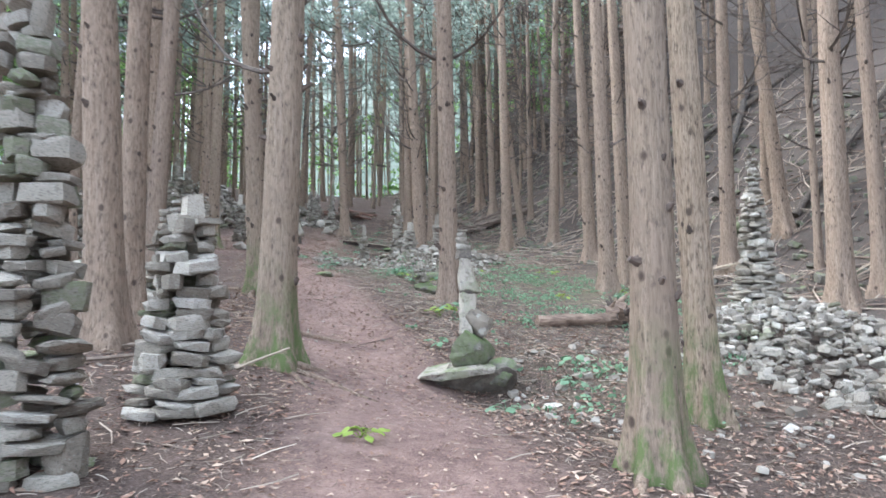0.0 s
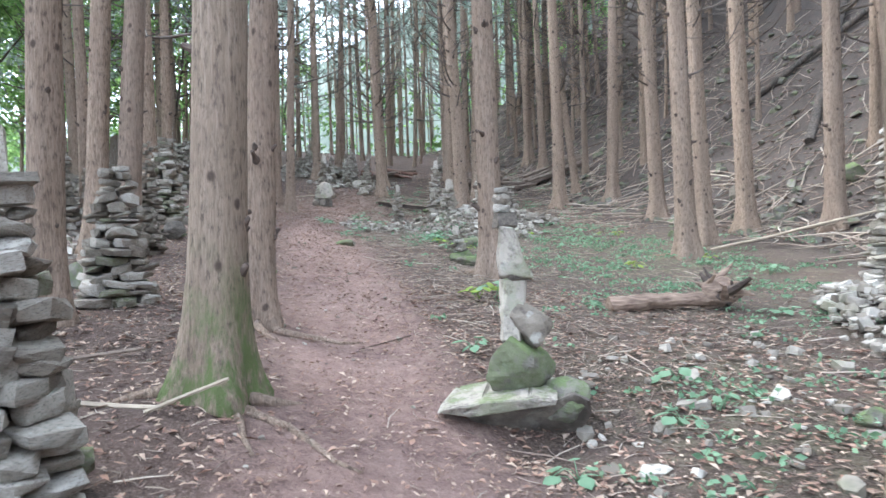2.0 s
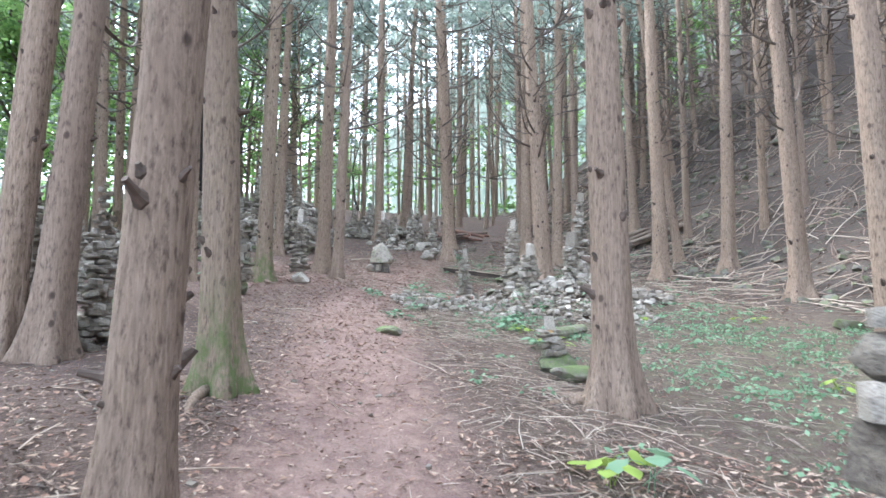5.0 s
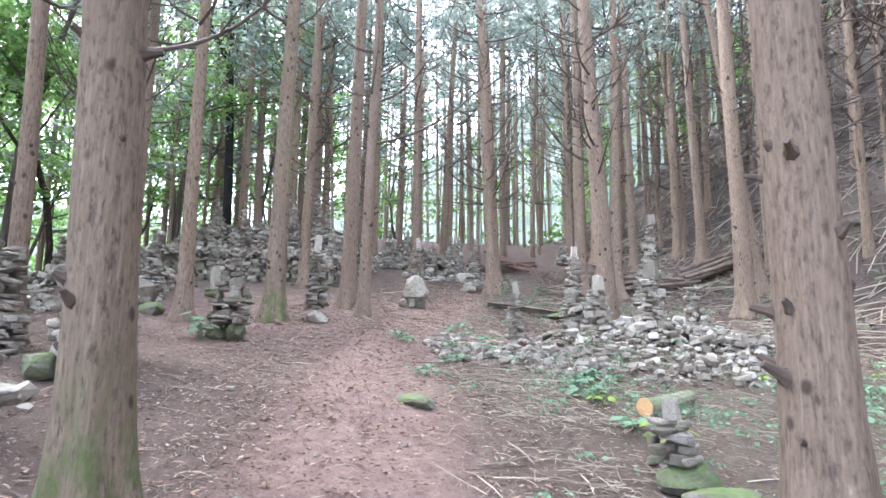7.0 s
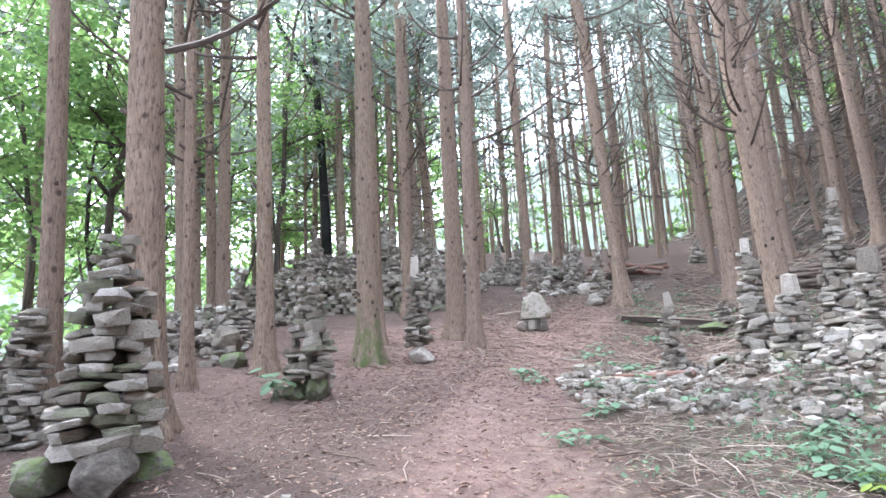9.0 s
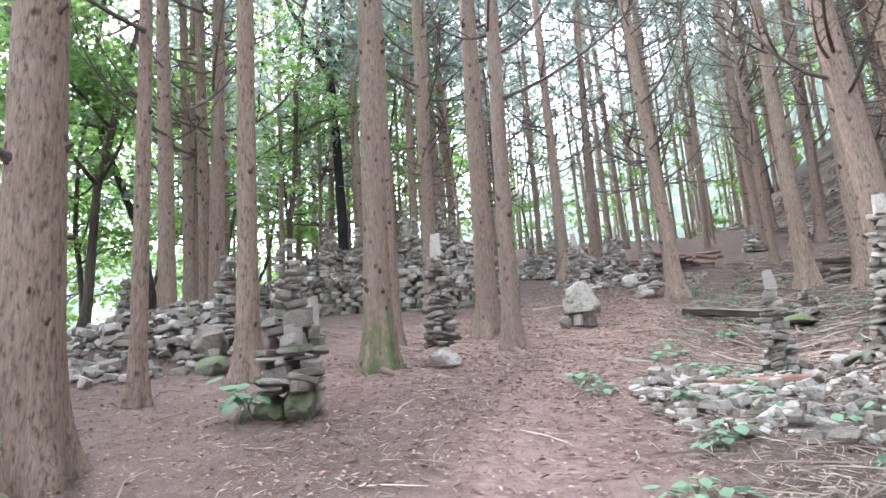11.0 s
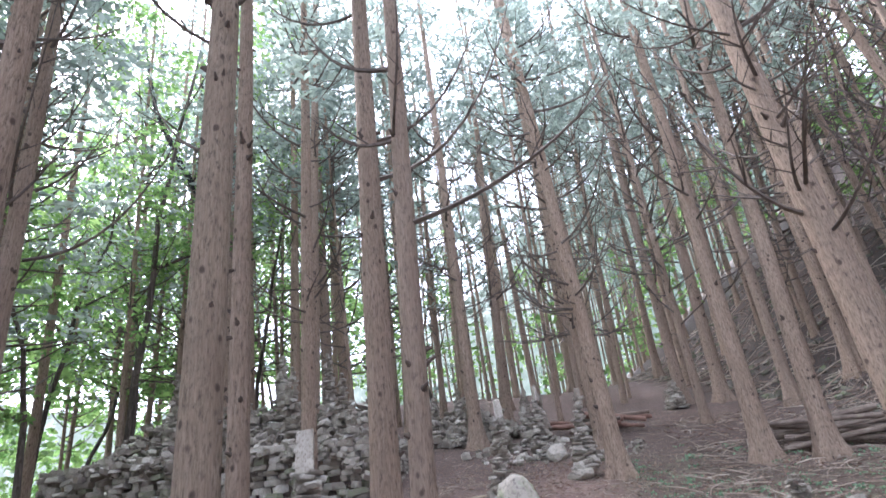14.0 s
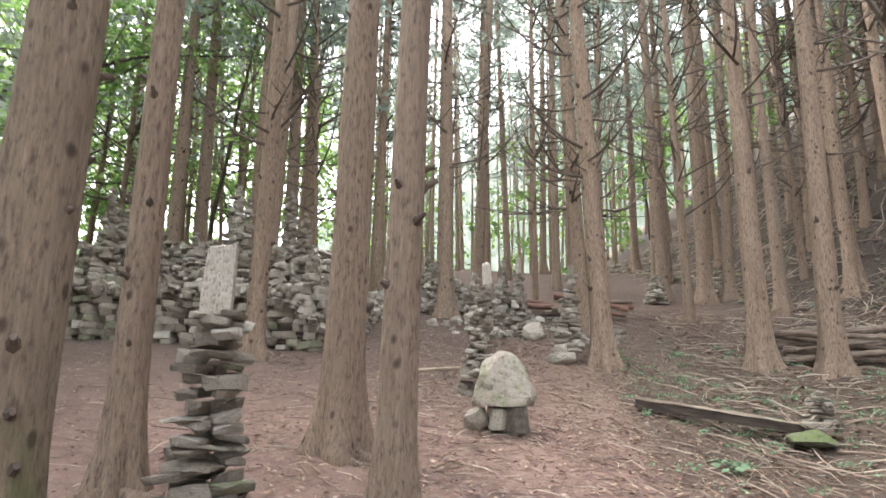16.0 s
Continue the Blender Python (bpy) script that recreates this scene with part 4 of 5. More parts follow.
cairn(-0.32, 12.0, 0.60, 0.36, 0.18, "small cairn with pale stones on a mossy rock", (-0.05, 0), seed=9, cap=(0.12, 0.07, 0.15, True), base=boulder_base((0.05, 0, 0.46, 0.38, 0.26, True, 1)))
cairn(-0.36, 12.5, 0.32, 0.36, 0.2, "low pile of mossy flat stones", (0, 0), seed=10, mossy=0.6)
cairn(-2.30, 18.70, 1.18, 0.42, 0.14, "slim cairn of flat stones on a long slab", (0.03, 0), seed=11, cap=(0.13, 0.06, 0.2, False), base=boulder_base((0, 0, 0.62, 0.34, 0.14, False, 2)))
cairn(-1.25, 18.55, 1.60, 0.52, 0.18, "tall cairn of grey stones with a white tip", (0.02, 0), seed=12, cap=(0.12, 0.08, 0.2, True), coarse=1.15)
cairn(-0.88, 17.9, 1.0, 0.48, 0.34, "cairn of flat slabs with a white block", (0.05, 0), seed=13, cap=(0.2, 0.12, 0.26, True))
cairn(0.16, 21.8, 2.55, 0.95, 0.16, "tall stepped cairn with a slab cross near its top", (0.15, -0.02), seed=14, coarse=1.15, cap=(0.2, 0.1, 0.24, False), curve=0.7)
cairn(-0.10, 18.0, 1.12, 0.40, 0.26, "cairn of thin dark slabs with a leaning top stone", (0.08, 0), seed=15, cap=(0.26, 0.12, 0.3, False))
cairn(0.7, 18.9, 0.8, 0.5, 0.25, "low cairn of grey stones on rubble", (0, 0), seed=16)
cairn(-5.48, 12.70, 1.76, 0.78, 0.22, "large cairn of grey and brown stones on mossy boulders", (0.03, 0.02), seed=17, mossy=0.28, coarse=1.05, curve=1.5,
      base=boulder_base((-0.28, -0.22, 0.52, 0.45, 0.32, True, 0), (0.30, -0.18, 0.42, 0.36, 0.30, None, 3), (0.0, 0.22, 0.6, 0.5, 0.3, True, 4)))
cairn(-7.05, 13.15, 1.18, 0.44, 0.32, "round cairn of stacked flat stones", (-0.03, -0.03), seed=18, coarse=0.9, mossy=0.1)
cairn(-5.80, 15.42, 1.46, 0.66, 0.14, "narrow cairn on two boulders with a seedling at its foot", (-0.02, 0), seed=19, mossy=0.15, coarse=1.1, curve=1.2,
      base=boulder_base((-0.13, -0.10, 0.30, 0.28, 0.24, True, 1), (0.17, -0.08, 0.27, 0.26, 0.30, True, 2), (0.0, 0.16, 0.4, 0.3, 0.3, False, 3)))
cairn(-5.76, 17.98, 1.62, 0.50, 0.22, "slender cairn with an upright flat stone near its top", (-0.02, 0), seed=20, mossy=0.12, coarse=0.8, curve=0.9, cap=(0.16, 0.08, 0.30, True), base=boulder_base((0, 0, 0.56, 0.42, 0.34, False, 4)))
cairn(-5.72, 23.6, 1.72, 0.50, 0.12, "narrow cairn of grey stones with a white tip", (0.15, 0), seed=21, cap=(0.12, 0.08, 0.3, True))
cairn(-4.68, 26.5, 1.70, 0.62, 0.12, "tapering cairn of flat grey stones", (0.1, 0), seed=22, cap=(0.13, 0.1, 0.18, False), base=boulder_base((-0.1, -0.1, 0.6, 0.45, 0.24, False, 0)))
cairn(-5.75, 28.5, 1.70, 0.58, 0.12, "grey cairn with a pointed white tip", (0.02, 0), seed=23, cap=(0.12, 0.08, 0.36, True))
cairn(-1.66, 24.05, 0.60, 0.52, 0.20, "small cairn of flat slabs on a mossy rock", (0, 0), seed=24, coarse=0.9, base=boulder_base((-0.2, -0.3, 0.66, 0.5, 0.2, True, 1)))
cairn(-2.39, 34.88, 0.9, 0.8, 0.2, "low cairn of grey stones on the bank", (0, 0), seed=25)
cairn(-9.30, 18.0, 1.30, 0.52, 0.22, "cairn of small grey stones beside the scree", (0.01, 0), seed=26)
cairn(-11.6, 18.0, 1.2, 0.6, 0.18, "grey cairn on the stone scree", (0, 0), seed=27)
cairn(-8.95, 19.5, 0.72, 0.34, 0.2, "upright mossy stone set on a flat rock", (0, 0), seed=28, cap=(0.24, 0.16, 0.5, False), base=boulder_base((0, 0, 0.42, 0.36, 0.2, True, 3)))


def balanced_cairn():
    """Few large stones balanced on one another over an overhanging slab."""
    t = thing("balanced_cairn", "tall balanced stones on a mossy rock over a slab", "cairn", (0.28, 6.62, 0.74), "stone cairns")
    for name, rim, y0, under, mat, label in (
        ("base_slab", ((-0.50, 0.10), (-0.45, 0.16), (-0.2, 0.20), (0.1, 0.22), (0.26, 0.21), (0.24, 0.16), (-0.1, 0.13), (-0.3, 0.09)), -0.31, 0.3, STONE_BEIGE, "thin overhanging grey slab"),
        # lower part of the slab: its dark colour stands in for the shaded underside
        ("under_rock", ((-0.34, 0.07), (-0.1, 0.13), (0.2, 0.16), (0.36, 0.25), (0.46, 0.20), (0.49, 0.08), (0.42, -0.05), (0.16, -0.12), (-0.10, -0.04)), -0.27, 0.9, STONE_DARK_SHADE, "undercut rock coloured dark for the shade below the slab"),
    ):
        bm = bmesh.new()
        ext = bmesh.ops.extrude_face_region(bm, geom=[bm.faces.new([bm.verts.new((x, y0, z)) for x, z in rim])])
        bmesh.ops.translate(bm, vec=(0.04, 0.54, 0.03), verts=[v for v in ext["geom"] if isinstance(v, bmesh.types.BMVert)])
        for v in bm.verts:
            if v.co.y < 0:
                v.co.y += under * max(0.0, 0.17 - v.co.z)
        bmesh.ops.bevel(bm, geom=bm.edges[:], offset=0.01, segments=1, affect="EDGES")
        bmesh.ops.triangulate(bm, faces=bm.faces[:])
        bmesh.ops.subdivide_edges(bm, edges=bm.edges[:], cuts=2)
        bmesh.ops.recalc_face_normals(bm, faces=bm.faces[:])
        for v in bm.verts:
            v.co += 0.03 * noise.noise_vector(v.co * 4) + 0.014 * noise.noise_vector(v.co * 17)
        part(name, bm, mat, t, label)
    part("mossy_lump", boulder_mesh("mossy_lump", 71, 0.40, 0.42, 0.34), STONE_GREEN, t, "rough lump with patches of green moss", turned(0.34, -0.02, 0.17, 1, 1, 1, 0.4))
    part("mossy_rock", boulder_mesh("mossy_rock", 72, 0.54, 0.46, 0.47), STONE_GREEN, t, "dark rock with thick green moss", turned(0.07, 0.02, 0.39, 1, 1, 1, 0.7))
    part("lean_stone", boulder_mesh("lean_stone", 73, 0.30, 0.25, 0.32), STONE, t, "rounded grey-brown stone", turned(0.14, -0.03, 0.665, 1, 1, 1, 0.3, 0.0, -0.3))
    for name, label, mat, low, top, z0, z1, deep in (
        ("pale_stone", "pale beige upright stone", STONE_BEIGE, (-0.075, 0.07), (-0.055, 0.10), 0.54, 0.965, 0.17),
        ("wedge_stone", "grey wedge stone, upright on one side", STONE_BEIGE, (-0.085, 0.14), (-0.08, 0.02), 0.985, 1.315, 0.19),
    ):
        bm = bmesh.new()
        bmesh.ops.create_cube(bm, size=1.0)
        for v in bm.verts:
            up = v.co.z > 0
            a, b = top if up else low
            v.co = Vector((b if v.co.x > 0 else a, v.co.y * deep * (0.8 if up else 1.0), z1 if up else z0))
        bmesh.ops.bevel(bm, geom=bm.edges[:], offset=0.016, segments=1, affect="EDGES")
        bmesh.ops.subdivide_edges(bm, edges=bm.edges[:], cuts=3, use_grid_fill=True)
        for v in bm.verts:
            v.co += 0.034 * noise.noise_vector(v.co * 6 + Vector((len(name), 0, 0))) + 0.012 * noise.noise_vector(v.co * 19)
        part(name, bm, mat, t, label)
    stone(t, SLABS[2], 0.03, 0.0, 0.975, 0.25, 0.22, 0.045, 0.2, material=STONE_DARK_SHADE)
    stone(t, BLOCKS[4], -0.034, 0.0, 1.365, 0.19, 0.18, 0.11, 0.3, material=STONE_DARK_SHADE)
    stone(t, SLABS[3], -0.05, 0.0, 1.445, 0.17, 0.15, 0.06, 0.9)
    stone(t, ROUNDS[2], -0.05, 0.0, 1.51, 0.14, 0.12, 0.10, 0.2)
    stone(t, SLABS[5], -0.05, 0.0, 1.57, 0.11, 0.1, 0.035, 1.2)


balanced_cairn()


def single_rock(name, label, x, y, sx, sy, sz, mossy, seed, yaw=0.0, sink=0.16):
    """A boulder lying on the ground."""
    ob = part(name, boulder_mesh(name, seed, sx, sy, sz), STONE_GREEN if mossy else STONE, None, label, turned(x, y, gz(x, y) + sz * (0.5 - sink) * 0.8, 1, 1, 1, yaw))
    return tagged(ob, "", "rock", "loose rocks")


def propped_rock():
    """A tall rounded rock propped on broken stones."""
    t = thing("propped_boulder", "rounded grey boulder propped on broken stones", "rock", (-5.20, 22.05, gz(-5.2, 22.05) - 0.02), "")
    dome = boulder_mesh("boulder", 81, 0.62, 0.52, 0.66)
    for v in dome.vertices:      # narrower towards the top, flat below
        k = 1.14 - 0.75 * v.co.z
        v.co = Vector((v.co.x * k, v.co.y * k, max(v.co.z, -0.2)))
    part("boulder", dome, STONE_BEIGE, t, "", turned(0, 0, 0.46, 1, 1, 1, 0.4))
    for i, (x, y, s) in enumerate(((-0.2, -0.1, 0.28), (0.19, -0.08, 0.26), (0.0, 0.15, 0.34), (0.02, -0.16, 0.2))):
        stone(t, (ROUNDS[1], BLOCKS[1], BLOCKS[2], SLABS[3])[i], x, y, 0.13, s * 1.1, s, 0.29 if i < 3 else 0.2, i * 0.8 + 0.3, 0.08, -0.06, STONE_DARK_SHADE if i == 1 else None)


propped_rock()
single_rock("boulder", "large pale grey boulder at the edge of scree", -9.05, 17.45, 0.66, 0.55, 0.5, False, 83)
single_rock("boulder", "mossy boulder at the edge of the trail", -8.30, 16.85, 0.5, 0.42, 0.34, True, 84)
single_rock("boulder", "bright mossy rock beside a cairn", -4.05, 8.45, 0.42, 0.36, 0.34, True, 85)
single_rock("boulder", "dark rounded boulder beside a cairn", -5.40, 28.3, 0.5, 0.45, 0.55, False, 86)
single_rock("flat_rock", "flat mossy rock sunk in the trail edge", -2.42, 13.30, 0.62, 0.24, 0.15, True, 87, -0.5)
single_rock("flat_rock", "mossy flat rock under a conifer", -0.12, 11.72, 0.45, 0.35, 0.26, True, 88)
single_rock("flat_rock", "flat stone with moss in the herbs", 4.6, 17.4, 0.5, 0.4, 0.25, True, 89)
single_rock("boulder", "mossy boulder among stones under the bank", 8.6, 17.5, 0.9, 0.7, 0.6, True, 90)
single_rock("boulder", "grey boulder half sunk in the bank", 7.0, 19.6, 0.8, 0.7, 0.6, False, 91)
single_rock("flat_rock", "pale flat stone on the forest floor", 1.18, 6.32, 0.16, 0.12, 0.09, False, 92)
single_rock("flat_rock", "pale flat stone among herbs", 0.99, 5.80, 0.2, 0.14, 0.08, False, 93)
single_rock("flat_rock", "grey flat stone on litter", 0.75, 6.95, 0.24, 0.16, 0.08, False, 94)
single_rock("boulder", "small mossy stone on bare soil", 2.4, 6.3, 0.2, 0.16, 0.14, True, 95)

# ---------------------------------------------------------------- dry-stone wall with its heap
WALL_A, WALL_B = Vector((-15.2, 24.0, 0)), Vector((-8.55, 25.35, 0))


def heap_height(x, y):
    """Height of the rubble behind the wall, over the ground."""
    d = (WALL_B - WALL_A).normalized()
    p = Vector((x, y, 0)) - WALL_A
    s, u = p.dot(d), p.dot(Vector((-d.y, d.x, 0)))
    ends = min(1, max(0, s / 0.8)) * min(1, max(0, ((WALL_B - WALL_A).length + 0.5 - s) / 1.3))
    return ends * max(0.0, min(0.95 + 0.35 * u, 1.65) * min(1, max(0, (5.0 - u) / 2.0))) if u > -0.15 else 0.0


def stone_wall():
    r = random.Random(31)
    t = thing("stone_wall", "rough dry-stone wall of stacked grey rubble", "wall", (0, 0, 0), "")
    d = (WALL_B - WALL_A).normalized()
    length, yaw = (WALL_B - WALL_A).length, math.atan2(d.y, d.x)
    h, n = 0.0, 0
    while h < 1.0:
        th, s = r.uniform(0.085, 0.14), r.uniform(-0.2, 0)
        while s < length:
            w = r.uniform(0.2, 0.48)
            x, y = WALL_A.x + d.x * s - d.y * (h * 0.16 + r.uniform(-0.05, 0.05)), WALL_A.y + d.y * s + d.x * (h * 0.16 + r.uniform(-0.05, 0.05))
            mossy = STONE_MOSSY if r.random() < (0.3 if h < 0.35 else 0.06) else None
            stone(t, r.choice(SLABS + BLOCKS), x, y, gz(x, y) + h + th / 2 - 0.03, w * 1.08, 0.36, th * 1.15 * r.uniform(0.8, 1.2), yaw + r.gauss(0, 0.08), r.gauss(0, 0.04), r.gauss(0, 0.06), mossy)
            s += w
            n += 1
        h += th


stone_wall()


def heaped(name, label, spots, parts_first=0):
    """A heap: its nearest stones are parts, the rest one joined mesh."""
    mats = [turned(*s) for s in spots[parts_first:]]
    if parts_first:
        t = thing("rubble_heap", label, "rubble", (0, 0, 0), "rubble heaps")
        for i, s in enumerate(spots[:parts_first]):
            part("stone", (SLABS + BLOCKS)[i % 22], RUBBLE_STONE, t, "", turned(*s))
    loose_pile(name, mats, RUBBLE, "small loose stones of the same rubble heap" if parts_first else label, "rubble")


def scatter(n, where, lift, lo, hi, seed, near=None):
    """Stones strewn by where(r) -> (x, y), lying on lift(x, y); sorted so that those nearest to a point come first."""
    r = random.Random(seed)
    rows = []
    for _ in range(n):
        x, y = where(r)
        s = lo + (hi - lo) * r.random() ** 2.2
        z = gz(x, y) + lift(x, y) + s * r.uniform(-0.05, 0.22)
        rows.append((x, y, z, s * r.uniform(0.8, 1.4), s * r.uniform(0.6, 1.0), s * r.uniform(0.24, 0.55), r.uniform(0, 6.28), r.gauss(0, 0.25), r.gauss(0, 0.25)))
    if near:
        rows.sort(key=lambda q: -q[3] + 0.25 * math.hypot(q[0] - near[0], q[1] - near[1]))
    return rows


def spot_in(cx, cy, sx, sy, turn=0.0):
    def pick(r):
        a, k = r.uniform(0, 6.283), math.sqrt(r.random())
        u, v = sx * k * math.cos(a), sy * k * math.sin(a)
        return cx + u * math.cos(turn) - v * math.sin(turn), cy + u * math.sin(turn) + v * math.cos(turn)

    return pick


def scree_spot(r):
    pick = spot_in(-10.6, 17.6, 2.4, 3.8, -0.4)
    while True:
        x, y = pick(r)
        if x < -8.0 - 0.5 * (y - 16):
            return x, y


def bank_spot(r):
    y = r.uniform(11, 46)
    return float(6.9 - 0.34 * soft(y - 14, 1.5)) + 10.0 * r.random() ** 1.3, y


def on_wall_heap(r):
    d = (WALL_B - WALL_A).normalized()
    s, u = r.uniform(-0.2, (WALL_B - WALL_A).length + 0.4), 4.8 * r.random() ** 1.3 - 0.1
    return WALL_A.x + d.x * s - d.y * u, WALL_A.y + d.y * s + d.x * u


heaped("wall_heap", "great heap of grey stones behind the wall", scatter(2700, on_wall_heap, lambda x, y: heap_height(x, y) * rng.uniform(0.8, 1.0), 0.08, 0.34, 41, (-10.5, 24.8)), 170)
heaped("trail_rubble", "strewn rubble of flat grey stones beside the trail", scatter(1150, spot_in(-0.9, 17.2, 2.4, 1.7, -0.5), lambda x, y: 0.12 * rng.random() ** 2, 0.05, 0.21, 42, (-1.5, 16.5)) + scatter(1000, spot_in(0.3, 18.5, 1.6, 1.4), lambda x, y: 0.16 * rng.random(), 0.05, 0.26, 43) + scatter(260, spot_in(-2.9, 17.2, 0.55, 1.3, 0.35), lambda x, y: 0.06 * rng.random(), 0.04, 0.20, 53), 210)
heaped("bank_heap", "big heap of loose grey stones under a cairn", scatter(2200, spot_in(4.5, 8.0, 1.25, 2.9, -0.25), lambda x, y: 0.30 * float(bell(x, y, 4.6, 7.8, 1.3, 2.2)) * rng.uniform(0.3, 1), 0.05, 0.21, 44, (3.6, 6.4)), 190)
heaped("scree", "grey scree of broken stones below the wall", scatter(2000, scree_spot, lambda x, y: 0.45 * float(bell(x, y, -10.8, 18.2, 1.3, 2.6)) * rng.uniform(0.4, 1), 0.06, 0.30, 45, (-8.6, 16.2)), 180)
heaped("far_heap", "distant heap of grey stones ahead of the wall", scatter(900, spot_in(-8.4, 31.6, 1.9, 1.3, 0.2), lambda x, y: 0.8 * float(bell(x, y, -8.4, 31.8, 1.4, 1.0)) * rng.uniform(0.5, 1), 0.10, 0.36, 46))
heaped("plain_rubble", "scattered stones among roots and herbs", scatter(260, spot_in(2.2, 6.3, 1.5, 2.2), lambda x, y: 0.0, 0.04, 0.16, 47) + scatter(160, spot_in(-2.8, 9.0, 2.0, 5.0, 0.3), lambda x, y: 0.0, 0.02, 0.07, 48) + scatter(300, spot_in(-5.6, 29.4, 2.2, 1.6), lambda x, y: 0.0, 0.08, 0.3, 49) + scatter(260, spot_in(-6.4, 11.0, 1.7, 1.2), lambda x, y: 0.0, 0.08, 0.3, 50))
loose_pile("bank_stones", [turned(*q) for q in scatter(2700, bank_spot, lambda x, y: 0.0, 0.04, 0.42, 52)], BANK_STONE, "dark mossy stones scattered down the bank", "rubble")

for i, (hx, hy, hh, hw) in enumerate(((-12.9, 25.0, 1.75, 0.6), (-12.0, 25.2, 1.5, 0.55), (-10.55, 25.8, 1.55, 0.6), (-9.6, 26.3, 1.2, 0.5), (-13.3, 25.4, 0.9, 0.8), (-10.6, 27.6, 1.5, 0.5), (-11.4, 26.8, 1.5, 0.7), (-13.7, 26.2, 1.0, 0.8), (-11.9, 26.2, 0.6, 0.6), (-9.2, 25.9, 0.8, 0.6))):
    cairn(hx, hy, hh, hw, 0.13, "pointed grey cairn standing on the stone heap", z=gz(hx, hy) + heap_height(hx, hy) * 0.9, seed=60 + i, most=3, coarse=1.2)
for i, (hx, hy, hh, hw) in enumerate(((-8.5, 31.6, 1.5, 0.6), (-7.75, 31.4, 0.9, 0.6), (-8.95, 30.7, 1.4, 0.6), (-8.0, 30.5, 1.35, 0.6), (-6.9, 29.7, 1.2, 0.6), (-6.3, 30.2, 1.5, 0.6), (-5.9, 30.0, 1.4, 0.5))):
    cairn(hx, hy, hh, hw, 0.14, "far grey cairn of stacked stones", seed=80 + i, coarse=1.3, most=3)

# ---------------------------------------------------------------- logs, planks and branches on the ground


def log_between(name, label, a, b, radius, material, sides=12, rough=0.08, end=None):
    """A log from one point on the ground to another; each end as (x, y, height over ground)."""
    p, q = Vector((a[0], a[1], gz(a[0], a[1]) + a[2])), Vector((b[0], b[1], gz(b[0], b[1]) + b[2]))
    n = 12
    pts, rad = [], []
    for i in range(n + 1):
        k = i / n
        w = p.lerp(q, k)
        pts.append(w + 0.02 * noise.noise_vector(w * 1.3))
        rad.append(radius * (1 - 0.18 * k))
    v, f = tube([x - p for x in pts], rad, sides, True)
    v = [c * 1.0 + rough * radius * noise.noise_vector((c + p) * 9) for c in v]
    ob = part(name, mesh_from(name, v, f, False), material, None, label, Matrix.Translation(p))
    tagged(ob, "", "log")
    if end is not None:
        d = (q - p).normalized()
        vv, ff = tube([-d * 0.004, -d * 0.001], [radius * 0.9, radius * 0.93], sides)
        part("cut_end", mesh_from("cut_end", vv, ff), end, ob, "fresh orange cut end")
    return ob


log_between("fallen_log", "rotting reddish log lying in forest litter", (1.42, 9.15, 0.05), (2.55, 9.42, 0.14), 0.095, ROTWOOD, rough=0.3)


def stump():
    """The torn root plate of the fallen log."""
    t = thing("root_stump", "upturned broken root plate of a fallen log", "stump", (2.66, 9.45, gz(2.66, 9.45)), "")
    part("root_block", boulder_mesh("root_block", 96, 0.40, 0.36, 0.42), ROTWOOD, t, "", turned(0, 0, 0.18, 1, 1, 1))
    r = random.Random(8)
    for i in range(34):
        a, e = r.uniform(-2.2, 2.6), r.uniform(-0.3, 1.2)
        d = Vector((math.cos(a) * math.cos(e), math.sin(a) * math.cos(e), math.sin(e)))
        ln = r.uniform(0.2, 0.40)
        o = Vector((r.uniform(-0.12, 0.12), r.uniform(-0.12, 0.12), r.uniform(0.06, 0.28)))
        v, f = tube([o, o + d * ln * 0.5 + 0.05 * noise.noise_vector(d * 3), o + d * ln + 0.09 * noise.noise_vector(d * 5)], [r.uniform(0.05, 0.08), r.uniform(0.025, 0.05), r.uniform(0.006, 0.018)], 7, True, r.uniform(0.35, 0.9))
        v = [q + 0.022 * noise.noise_vector(q * 14) for q in v]
        part("torn_root", mesh_from("torn_root", v, f), ROTWOOD if i % 3 else PLANKWOOD, t)


stump()
log_between("cut_log", "short mossy log with an orange cut end", (-0.42, 13.92, 0.08), (0.05, 14.55, 0.08), 0.095, STONE_MOSSY, end=CUTWOOD)


def plank(name, label, a, b, width, thick, material, lift_a=0.06, lift_b=0.06):
    """A rough sawn slab from a to b."""
    p, q = Vector((a[0], a[1], gz(*a) + lift_a)), Vector((b[0], b[1], gz(*b) + lift_b))
    d = q - p
    bm = bmesh.new()
    bmesh.ops.create_cube(bm, size=1.0)
    bmesh.ops.subdivide_edges(bm, edges=[e for e in bm.edges if abs(e.verts[0].co.x - e.verts[1].co.x) > 0.5], cuts=14)
    for v in bm.verts:
        v.co = Vector((v.co.x * d.length, v.co.y * width, v.co.z * thick)) + 0.02 * noise.noise_vector(Vector((v.co.x * d.length * 3, v.co.y, v.co.z)))
    m = d.to_track_quat("X", "Z").to_matrix().to_4x4()
    return tagged(part(name, bm, material, None, label, Matrix.Translation((p + q) / 2) @ m), "", "plank")


plank("plank", "dark rotten plank with a pale worn edge", (-3.75, 24.12), (-1.85, 24.15), 0.20, 0.13, PLANKWOOD, 0.08, 0.12)
plank("plank_strip", "pale splintered strip on the dark plank", (-3.75, 24.02), (-1.85, 24.05), 0.05, 0.03, PALEWOOD, 0.165, 0.205)
r0 = random.Random(12)
